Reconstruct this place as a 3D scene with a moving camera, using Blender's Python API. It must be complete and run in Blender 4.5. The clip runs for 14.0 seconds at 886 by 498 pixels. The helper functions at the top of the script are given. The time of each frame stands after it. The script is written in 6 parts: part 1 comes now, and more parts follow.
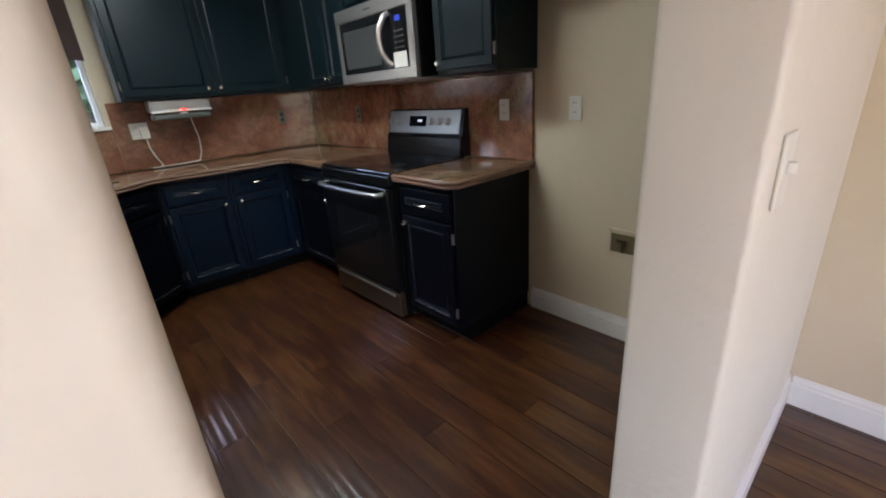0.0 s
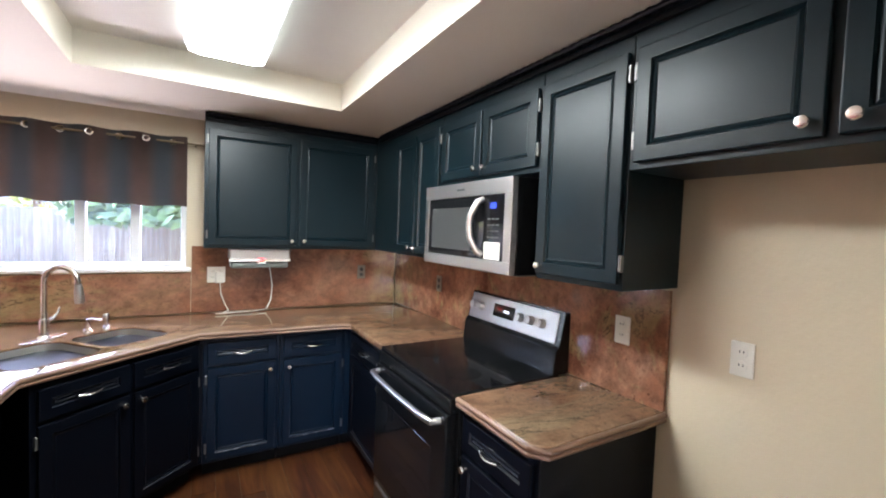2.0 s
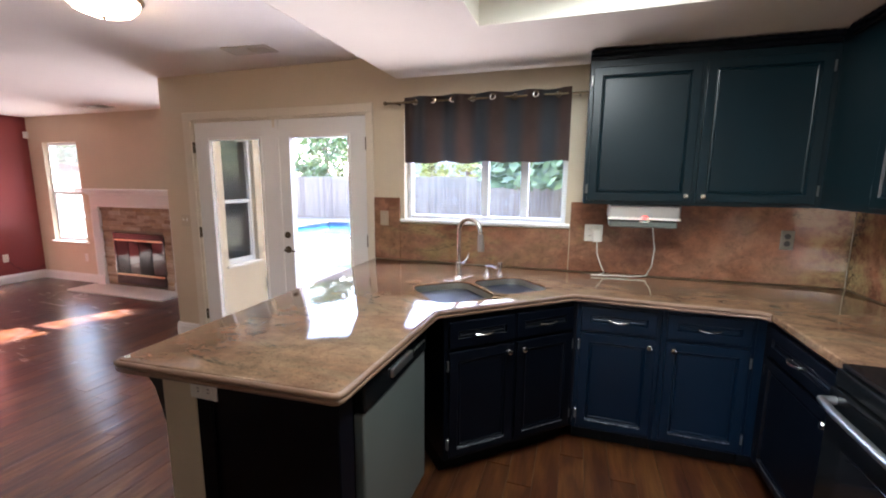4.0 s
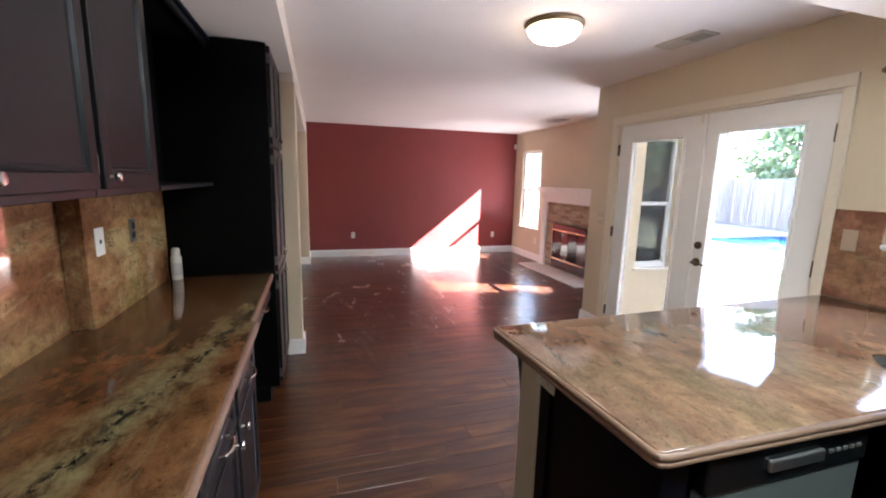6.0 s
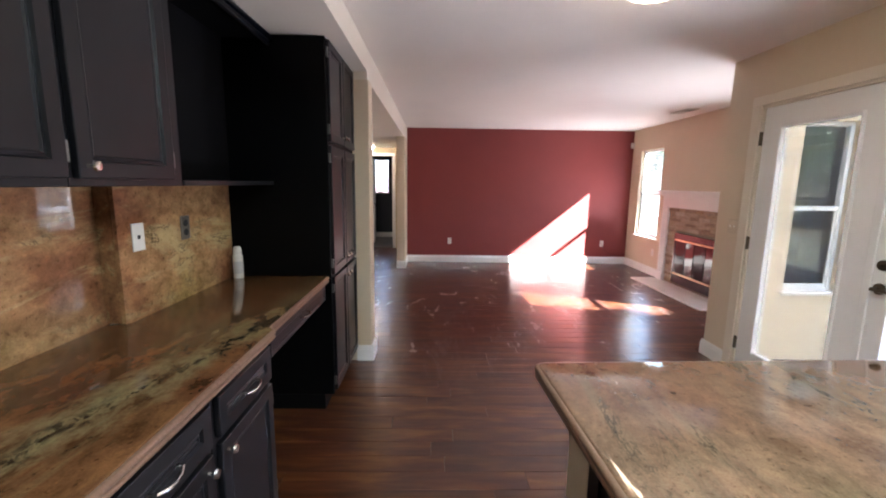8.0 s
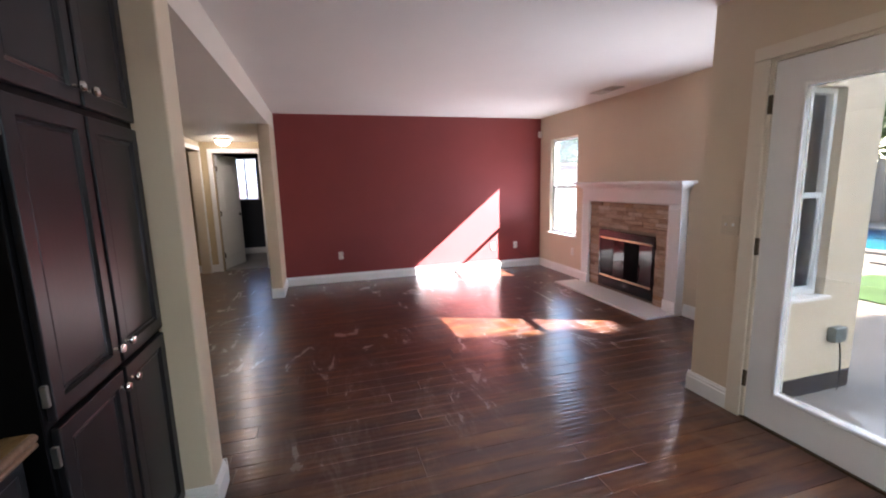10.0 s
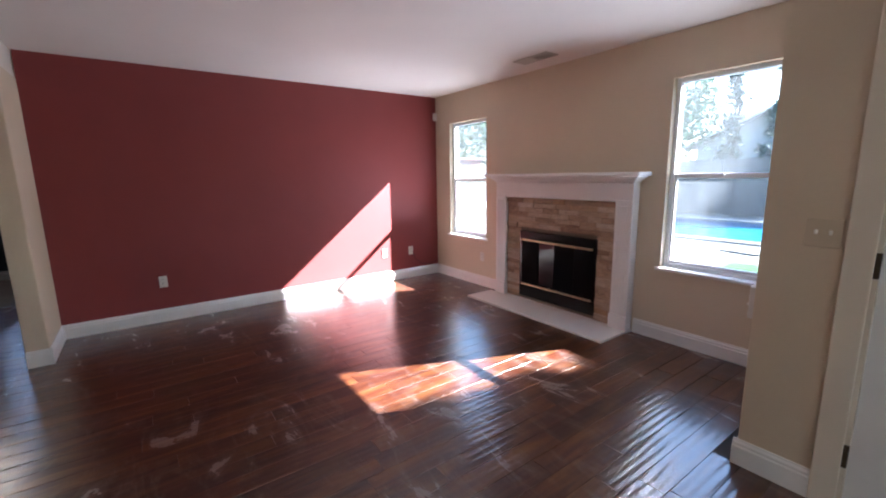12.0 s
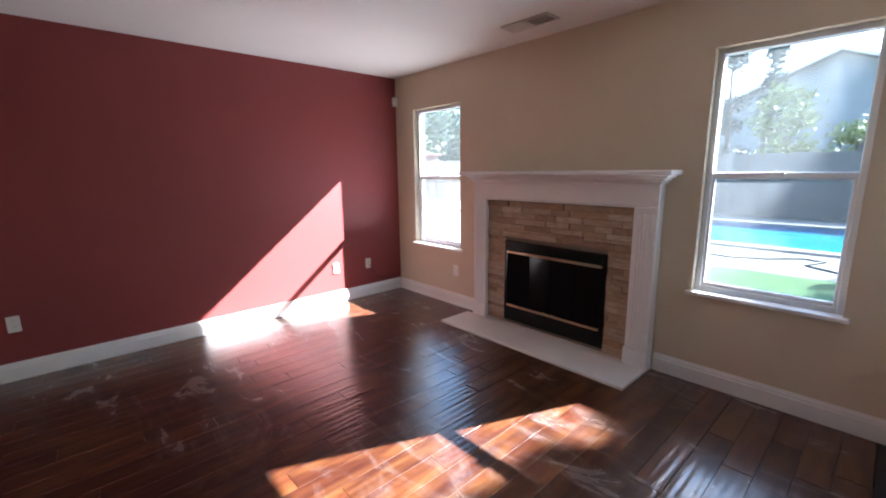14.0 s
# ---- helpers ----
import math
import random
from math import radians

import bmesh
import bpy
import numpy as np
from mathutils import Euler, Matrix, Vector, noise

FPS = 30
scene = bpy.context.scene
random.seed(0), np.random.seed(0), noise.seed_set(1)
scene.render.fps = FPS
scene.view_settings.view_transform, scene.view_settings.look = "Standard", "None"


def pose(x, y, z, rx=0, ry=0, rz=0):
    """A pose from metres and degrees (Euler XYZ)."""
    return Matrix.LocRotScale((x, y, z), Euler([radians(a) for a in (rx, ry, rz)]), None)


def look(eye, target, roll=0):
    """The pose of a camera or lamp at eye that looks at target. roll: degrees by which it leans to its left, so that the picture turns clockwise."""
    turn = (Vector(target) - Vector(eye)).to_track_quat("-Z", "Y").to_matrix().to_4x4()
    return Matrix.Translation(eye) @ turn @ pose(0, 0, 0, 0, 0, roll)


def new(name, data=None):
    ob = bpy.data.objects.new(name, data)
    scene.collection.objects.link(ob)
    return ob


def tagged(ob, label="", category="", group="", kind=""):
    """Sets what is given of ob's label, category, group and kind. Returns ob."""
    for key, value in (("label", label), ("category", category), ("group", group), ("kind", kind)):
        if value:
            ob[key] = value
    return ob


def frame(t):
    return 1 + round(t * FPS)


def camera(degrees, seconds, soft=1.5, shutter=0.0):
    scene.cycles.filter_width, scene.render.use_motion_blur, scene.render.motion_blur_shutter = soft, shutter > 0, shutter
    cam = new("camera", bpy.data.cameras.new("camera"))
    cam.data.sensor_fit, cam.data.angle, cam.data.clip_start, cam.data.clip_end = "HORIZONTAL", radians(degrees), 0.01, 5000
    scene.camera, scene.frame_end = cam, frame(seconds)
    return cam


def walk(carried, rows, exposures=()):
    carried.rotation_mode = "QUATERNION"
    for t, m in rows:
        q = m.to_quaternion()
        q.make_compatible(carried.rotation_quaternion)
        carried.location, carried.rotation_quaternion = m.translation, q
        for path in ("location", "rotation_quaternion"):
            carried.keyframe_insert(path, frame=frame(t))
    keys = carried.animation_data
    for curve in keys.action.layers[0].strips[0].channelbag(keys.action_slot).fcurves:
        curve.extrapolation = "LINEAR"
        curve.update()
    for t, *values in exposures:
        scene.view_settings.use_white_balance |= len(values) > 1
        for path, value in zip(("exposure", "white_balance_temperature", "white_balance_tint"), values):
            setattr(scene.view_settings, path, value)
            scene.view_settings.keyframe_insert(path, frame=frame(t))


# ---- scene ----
cam = camera(93.7, 14.0, soft=2.0)
PATH = [
    (0, (0.393, 0.399, 1.315), (1.627, 1.803, 0.602), -4.3),
    (0.5, (0.568, 0.507, 1.425), (1.81, 1.995, 0.933), -1.7),
    (1, (0.735, 0.61, 1.505), (1.986, 2.159, 1.317), 2.3),
    (1.5, (0.843, 0.732, 1.581), (2.074, 2.308, 1.537), 3.1),
    (2, (0.806, 0.886, 1.566), (1.814, 2.612, 1.48), 2.2),
    (2.5, (0.79, 0.993, 1.542), (1.489, 2.857, 1.355), 1.3),
    (3, (0.846, 1.095, 1.51), (1.137, 3.056, 1.242), 0.6),
    (3.5, (0.871, 1.201, 1.499), (0.732, 3.174, 1.202), 0.2),
    (4, (0.787, 1.323, 1.51), (0.185, 3.205, 1.2), 0.4),
    (6.5, (0.846, 1.64, 1.517), (-1.112, 1.841, 1.158), 1.3),
    (7, (0.853, 1.778, 1.507), (-1.115, 1.733, 1.15), 1.0),
    (7.5, (0.781, 1.925, 1.486), (-1.19, 1.853, 1.157), 1.0),
    (8, (0.542, 1.929, 1.462), (-1.433, 1.971, 1.151), 0.8),
    (8.5, (0.248, 1.935, 1.459), (-1.724, 2.1, 1.173), 0.0),
    (11, (-1.578, 2.015, 1.42), (-3.365, 2.845, 1.082), -1.3),
    (11.5, (-1.93, 2.057, 1.404), (-3.643, 3.033, 1.071), -1.1),
    (12, (-2.293, 2.122, 1.407), (-3.89, 3.274, 1.056), -0.9),
    (12.5, (-2.549, 2.192, 1.429), (-4.012, 3.506, 1.066), -0.8),
    (13, (-2.736, 2.268, 1.43), (-4.102, 3.682, 1.06), -0.7),
    (13.5, (-2.929, 2.474, 1.415), (-4.212, 3.961, 1.041), -0.4),
    (14, (-3.128, 2.574, 1.424), (-4.58, 3.897, 1.051), -0.7),
]
EXPOSURES = [(0.0, 4.0, 6500, 25), (0.6, 4.8, 6550, 27), (2.0, 5.15, 6600, 29), (4.2, 4.75, 6500, 27), (6.5, 5.05, 6150, 21), (8.5, 5.05, 6150, 20), (11.0, 4.45, 5700, 18), (12.5, 4.4, 5700, 17), (14.0, 4.15, 5750, 15)]
walk(cam, [(t, look(eye, target, roll)) for t, eye, target, roll in PATH], EXPOSURES)

# ---------------------------------------------------------------- light
world = bpy.data.worlds.new("sky")
scene.world = world
world.use_nodes = True
wn = world.node_tree
sky = wn.nodes.new("ShaderNodeTexSky")
sky.sky_type = "NISHITA"
sky.sun_disc = False
SUN_WAY = Vector((-0.53, -1.22, -1.0))
sky.sun_elevation = math.asin(1.0 / SUN_WAY.length)
sky.sun_rotation = math.atan2(0.53, 1.22)
wn.links.new(sky.outputs[0], wn.nodes["Background"].inputs[0])
wn.nodes["Background"].inputs[1].default_value = 0.15

sun = new("sun", bpy.data.lights.new("sun", "SUN"))
sun.data.energy, sun.data.angle, sun.data.color = 5.0, radians(0.55), (1.0, 0.95, 0.87)
sun.matrix_world = look((0, 0, 12), Vector((0, 0, 12)) + SUN_WAY)


def window_light(name, eye, target, w, h, watts, color=(0.86, 0.93, 1.0)):
    lamp = new(name, bpy.data.lights.new(name, "AREA"))
    lamp.data.shape, lamp.data.size, lamp.data.size_y = "RECTANGLE", w, h
    lamp.data.energy, lamp.data.color = watts, color
    lamp.matrix_world = look(eye, target)
    return lamp


# added strip lamps in the openings stand in for light off the sunlit patio
def bounce_fill(name, x, y, z, w, watts, way, spread=100):
    lamp = window_light(name, (x, y, z), Vector((x, y, z)) + Vector(way), w, 0.10, watts, (0.95, 0.96, 1.0))
    lamp.data.spread = radians(spread)
    return lamp


bounce_fill("fill_family_window", -3.61, 5.60, 0.69, 0.62, 0.52, (0, -0.9, 0.8))
bounce_fill("fill_corner_window", -6.50, 5.60, 0.68, 0.62, 0.56, (0, -0.9, 0.8))
# the two door strips are skewed to brighten the fridge wall
bounce_fill("fill_patio_door", -2.09, 4.325, 0.26, 0.48, 0.38, (0.6, -1, 0.85), 84)
bounce_fill("fill_patio_door_right", -1.26, 4.325, 0.26, 0.52, 0.44, (0.7, -1, 0.85), 84)
bounce_fill("fill_kitchen_window", 0.11, 4.37, 1.30, 1.1, 0.15, (0, -0.9, 1))
# lamp for an unseen entry window, sited so its light reaches the kitchen
window_light("daylight_entry_window", (-1.0, -2.98, 1.3), (1.1, 0.4, 1.15), 2.1, 1.5, 3.5, (1.0, 0.90, 0.80))


# ---------------------------------------------------------------- materials
def material(name, rough=0.5, metal=0.0, coat=0.0):
    m = bpy.data.materials.new(name)
    m.use_nodes = True
    b = m.node_tree.nodes["Principled BSDF"]
    b.inputs["Roughness"].default_value = rough
    b.inputs["Metallic"].default_value = metal
    b.inputs["Coat Weight"].default_value = coat
    return m, m.node_tree, b


def node(nt, kind, **inputs):
    n = nt.nodes.new(kind)
    for k, v in inputs.items():
        n.inputs[k.replace("_", " ")].default_value = v
    return n


def coords(nt, scale=(1, 1, 1), rot=(0, 0, 0), local=False):
    c = nt.nodes.new("ShaderNodeTexCoord")
    geo = nt.nodes.new("ShaderNodeNewGeometry")
    mp = nt.nodes.new("ShaderNodeMapping")
    mp.inputs["Scale"].default_value, mp.inputs["Rotation"].default_value = scale, rot
    nt.links.new(c.outputs["Object"] if local else geo.outputs["Position"], mp.inputs["Vector"])
    return mp


def noise_tex(nt, vec, scale, detail=4.0, rough=0.55, dist=0.0):
    n = node(nt, "ShaderNodeTexNoise", Scale=scale, Detail=detail, Roughness=rough, Distortion=dist)
    nt.links.new(vec.outputs[0], n.inputs["Vector"])
    return n


def ramp(nt, src, stops):
    r = nt.nodes.new("ShaderNodeValToRGB")
    e = r.color_ramp.elements
    while len(e) < len(stops):
        e.new(0.5)
    for el, (p, c) in zip(e, stops):
        el.position, el.color = p, (*c, 1)
    nt.links.new(src, r.inputs[0])
    return r


def mix(nt, fac, a, b, mode="MIX"):
    m = nt.nodes.new("ShaderNodeMix")
    m.data_type, m.blend_type = "RGBA", mode
    for s, v in ((0, fac), (6, a), (7, b)):
        if isinstance(v, (int, float)):
            m.inputs[s].default_value = v
        elif isinstance(v, tuple):
            m.inputs[s].default_value = (*v, 1)
        else:
            nt.links.new(v, m.inputs[s])
    return m.outputs[2]


def bump(nt, bsdf, src, strength, dist=0.002):
    b = nt.nodes.new("ShaderNodeBump")
    b.inputs["Strength"].default_value, b.inputs["Distance"].default_value = strength, dist
    nt.links.new(src, b.inputs["Height"])
    nt.links.new(b.outputs[0], bsdf.inputs["Normal"])
    return b


def span(nt, src, lo, hi):
    r = nt.nodes.new("ShaderNodeMapRange")
    r.inputs["To Min"].default_value, r.inputs["To Max"].default_value = lo, hi
    nt.links.new(src, r.inputs["Value"])
    return r.outputs[0]


def paint(name, color, rough=0.6, grain=0.15, grain_scale=90.0, stain=0.10, metal=0.0, coat=0.0):
    """Paint or plain stuff: a slow stain and a fine relief."""
    m, nt, b = material(name, rough, metal, coat)
    v = coords(nt)
    slow = noise_tex(nt, v, 1.7, 5.0, 0.6)
    fine = noise_tex(nt, v, grain_scale, 3.0, 0.6)
    dark = tuple(c * (1 - stain) for c in color)
    lite = tuple(min(1, c * (1 + stain * 0.6)) for c in color)
    base = ramp(nt, slow.outputs["Fac"], [(0.3, dark), (0.7, lite)])
    nt.links.new(base.outputs[0], b.inputs["Base Color"])
    nt.links.new(span(nt, slow.outputs["Fac"], rough * 0.85, min(1, rough * 1.15)), b.inputs["Roughness"])
    bump(nt, b, fine.outputs["Fac"], grain, 0.003)
    return m


WALL = paint("cream_wall_paint", (0.63, 0.53, 0.385), 0.62, 0.35, 55, 0.04)
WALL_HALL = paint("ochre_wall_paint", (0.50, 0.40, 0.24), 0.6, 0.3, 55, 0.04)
WALL_WHITE = paint("textured_offwhite_paint", (0.72, 0.67, 0.58), 0.6, 1.0, 30, 0.05)
CEIL = paint("ceiling_paint", (0.74, 0.70, 0.64), 0.75, 0.3, 70, 0.03)
SOFFIT = paint("soffit_paint", (0.72, 0.66, 0.56), 0.65, 0.3, 60, 0.03)
TRIM = paint("white_trim_gloss", (0.80, 0.79, 0.76), 0.32, 0.05, 60, 0.05)
DOORWHITE = paint("white_door_gloss", (0.77, 0.77, 0.75), 0.33, 0.06, 50, 0.05)
DARKROOM = paint("dark_navy_wall_paint", (0.022, 0.025, 0.035), 0.6, 0.2, 55, 0.1)
STUCCO = paint("exterior_stucco", (0.26, 0.178, 0.088), 0.85, 0.7, 60, 0.06)
VINYL = paint("white_vinyl", (0.74, 0.76, 0.76), 0.4, 0.03, 60, 0.04)
PLATE = paint("white_plastic", (0.74, 0.72, 0.66), 0.35, 0.02, 60, 0.03)
SLOT = paint("dark_slot", (0.02, 0.02, 0.02), 0.6, 0.02, 60, 0.1)
CHROME = paint("brushed_nickel", (0.72, 0.70, 0.66), 0.22, 0.03, 200, 0.06, 1.0)
STEEL = paint("stainless_steel", (0.52, 0.515, 0.50), 0.36, 0.05, 260, 0.05, 1.0)
SINKSTEEL = paint("sink_steel", (0.60, 0.60, 0.57), 0.40, 0.05, 200, 0.08, 1.0)
RODMETAL = paint("aged_rod_metal", (0.22, 0.17, 0.11), 0.4, 0.04, 120, 0.08, 0.8)
BRASS = paint("polished_brass", (0.55, 0.43, 0.26), 0.34, 0.04, 120, 0.08, 1.0)
BLACKGLASS = paint("black_ceramic_glass", (0.008, 0.008, 0.009), 0.06, 0.0, 60, 0.1)
SMOKED = paint("smoked_door_glass", (0.007, 0.007, 0.008), 0.08, 0.0, 60, 0.1)
SMOKED.node_tree.nodes["Principled BSDF"].inputs["Specular IOR Level"].default_value = 0.10
HINGEMETAL = paint("painted_over_hinge", (0.20, 0.20, 0.19), 0.4, 0.1, 120, 0.2, 0.8)
BLACKENAMEL = paint("black_enamel", (0.005, 0.0055, 0.006), 0.2, 0.02, 60, 0.1)
DWGREY = paint("grey_steel_panel", (0.18, 0.205, 0.195), 0.38, 0.03, 160, 0.06, 0.6)
BLACKENAMEL.node_tree.nodes["Principled BSDF"].inputs["Specular IOR Level"].default_value = 0.3
BRONZE = paint("dark_bronze_metal", (0.10, 0.075, 0.05), 0.35, 0.05, 120, 0.1, 0.9)
VENTMETAL = paint("vent_enamel", (0.50, 0.46, 0.38), 0.45, 0.03, 90, 0.05)
PEWTER = paint("dull_pewter_plate", (0.20, 0.18, 0.145), 0.4, 0.03, 90, 0.12, 0.6)
CREAMPLATE = paint("cream_plastic_plate", (0.56, 0.47, 0.34), 0.4, 0.02, 60, 0.04)
TANPLATE = paint("tan_plastic_plate", (0.42, 0.31, 0.22), 0.4, 0.02, 60, 0.04)
HEARTH = paint("white_hearth_slab", (0.72, 0.69, 0.62), 0.3, 0.08, 80, 0.08)
CONCRETE = paint("patio_concrete", (0.24, 0.222, 0.195), 0.85, 0.5, 30, 0.15)
GRASS = paint("lawn", (0.065, 0.12, 0.045), 0.9, 0.9, 120, 0.35)
EARTH = paint("dry_earth", (0.20, 0.16, 0.11), 0.95, 0.8, 18, 0.25)
TILEBAND = paint("pool_tile_band", (0.04, 0.10, 0.22), 0.2, 0.2, 30, 0.3)
ROOFTILE = paint("grey_roof_shingle", (0.22, 0.21, 0.20), 0.9, 0.6, 25, 0.2)
SIDING = paint("pale_grey_siding", (0.34, 0.35, 0.345), 0.8, 0.3, 30, 0.06)
BARK = paint("bark", (0.12, 0.085, 0.06), 0.95, 0.9, 25, 0.3)
RUBBER = paint("dark_rubber", (0.02, 0.02, 0.02), 0.7, 0.05, 60, 0.1)
REDPLASTIC = paint("red_curtain_cloth", (0.45, 0.10, 0.06), 0.8, 0.1, 60, 0.1)
EDGESTONE = paint("sawn_pink_granite_edge", (0.19, 0.105, 0.066), 0.42, 0.8, 60, 0.45)
REDSHED = paint("brick_red_siding", (0.33, 0.13, 0.085), 0.85, 0.4, 30, 0.2)
DOORTRIM = paint("cream_door_trim", (0.70, 0.63, 0.51), 0.4, 0.05, 60, 0.04)
SEAM = paint("dark_plank_seam", (0.022, 0.013, 0.009), 0.8, 0.2, 60, 0.2)
GROUT = paint("grout", (0.24, 0.19, 0.14), 0.9, 0.4, 80, 0.1)


for dull in (CONCRETE, GRASS, EARTH, STUCCO, SIDING):
    dull.node_tree.nodes["Principled BSDF"].inputs["Specular IOR Level"].default_value = 0.08


def red_wall():
    m, nt, b = material("brick_red_wall_paint", 0.5)
    b.inputs["Sheen Weight"].default_value, b.inputs["Sheen Roughness"].default_value = 0.14, 0.6
    b.inputs["Specular IOR Level"].default_value = 0.4
    v = coords(nt)
    slow = noise_tex(nt, v, 0.9, 4.0, 0.6)
    scuff = noise_tex(nt, v, 5.0, 6.0, 0.75, 0.6)
    base = ramp(nt, slow.outputs["Fac"], [(0.3, (0.215, 0.031, 0.028)), (0.7, (0.250, 0.039, 0.035))])
    mark = ramp(nt, scuff.outputs["Fac"], [(0.71, (0, 0, 0)), (0.80, (1, 1, 1))])
    col = mix(nt, mark.outputs[0], base.outputs[0], (0.24, 0.085, 0.075))
    nt.links.new(col, b.inputs["Base Color"])
    fine = noise_tex(nt, v, 60, 3.0)
    bump(nt, b, fine.outputs["Fac"], 0.4, 0.003)
    return m


RED = red_wall()


def cabinet_paint(name, a, c, rough, gloss=0.30):
    m, nt, b = material(name, rough)
    v = coords(nt)
    slow = noise_tex(nt, v, 2.2, 5.0, 0.6)
    b.inputs["Specular IOR Level"].default_value = gloss
    brush = noise_tex(nt, coords(nt, (90, 90, 6)), 1.0, 3.0)
    wear = noise_tex(nt, v, 26.0, 6.0, 0.7)
    base = ramp(nt, slow.outputs["Fac"], [(0.3, a), (0.7, c)])
    chip = ramp(nt, wear.outputs["Fac"], [(0.755, (0, 0, 0)), (0.79, (1, 1, 1))])
    nt.links.new(mix(nt, chip.outputs[0], base.outputs[0], tuple(3.5 * q for q in c)), b.inputs["Base Color"])
    nt.links.new(span(nt, slow.outputs["Fac"], rough * 0.8, rough * 1.25), b.inputs["Roughness"])
    bump(nt, b, brush.outputs["Fac"], 0.12, 0.001)
    return m


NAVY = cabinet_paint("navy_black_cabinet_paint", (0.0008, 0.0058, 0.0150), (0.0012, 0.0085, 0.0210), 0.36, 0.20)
# Wall cabinets: NAVY's paint with the teal cast of their light mixed in.
UPPER = cabinet_paint("teal_lit_cabinet_paint", (0.0011, 0.0088, 0.0130), (0.0018, 0.0130, 0.0188), 0.34)
# Darker values than NAVY, for sink, peninsula and range-side cabinets.
BLACKNAVY = cabinet_paint("worn_darker_cabinet_paint", (0.0009, 0.0017, 0.0040), (0.0015, 0.0028, 0.0060), 0.38, 0.16)
CHARCOAL = cabinet_paint("charcoal_cabinet_paint", (0.0066, 0.0063, 0.0076), (0.0105, 0.0100, 0.0120), 0.34)


def pale_bead_paint():
    m, nt, b = material("broken_pale_paint", 0.5)
    n1 = noise_tex(nt, coords(nt), 38.0, 5.0, 0.7)
    base = ramp(nt, n1.outputs["Fac"], [(0.44, (0.004, 0.007, 0.013)), (0.54, (0.10, 0.11, 0.125)), (0.66, (0.26, 0.27, 0.28))])
    nt.links.new(base.outputs[0], b.inputs["Base Color"])
    return m


PALEBEAD = pale_bead_paint()
# Black interior, darkened further so the niche's shade sits in the colour.
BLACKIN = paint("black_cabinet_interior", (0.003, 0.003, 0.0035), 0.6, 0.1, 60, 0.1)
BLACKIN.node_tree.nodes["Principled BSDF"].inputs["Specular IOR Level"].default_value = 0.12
# Pantry body: darker copy of CHARCOAL, its shaded side put into the colour.
SHADEDSIDE = cabinet_paint("shaded_charcoal_side", (0.0014, 0.0014, 0.0017), (0.0022, 0.0022, 0.0026), 0.45, 0.10)


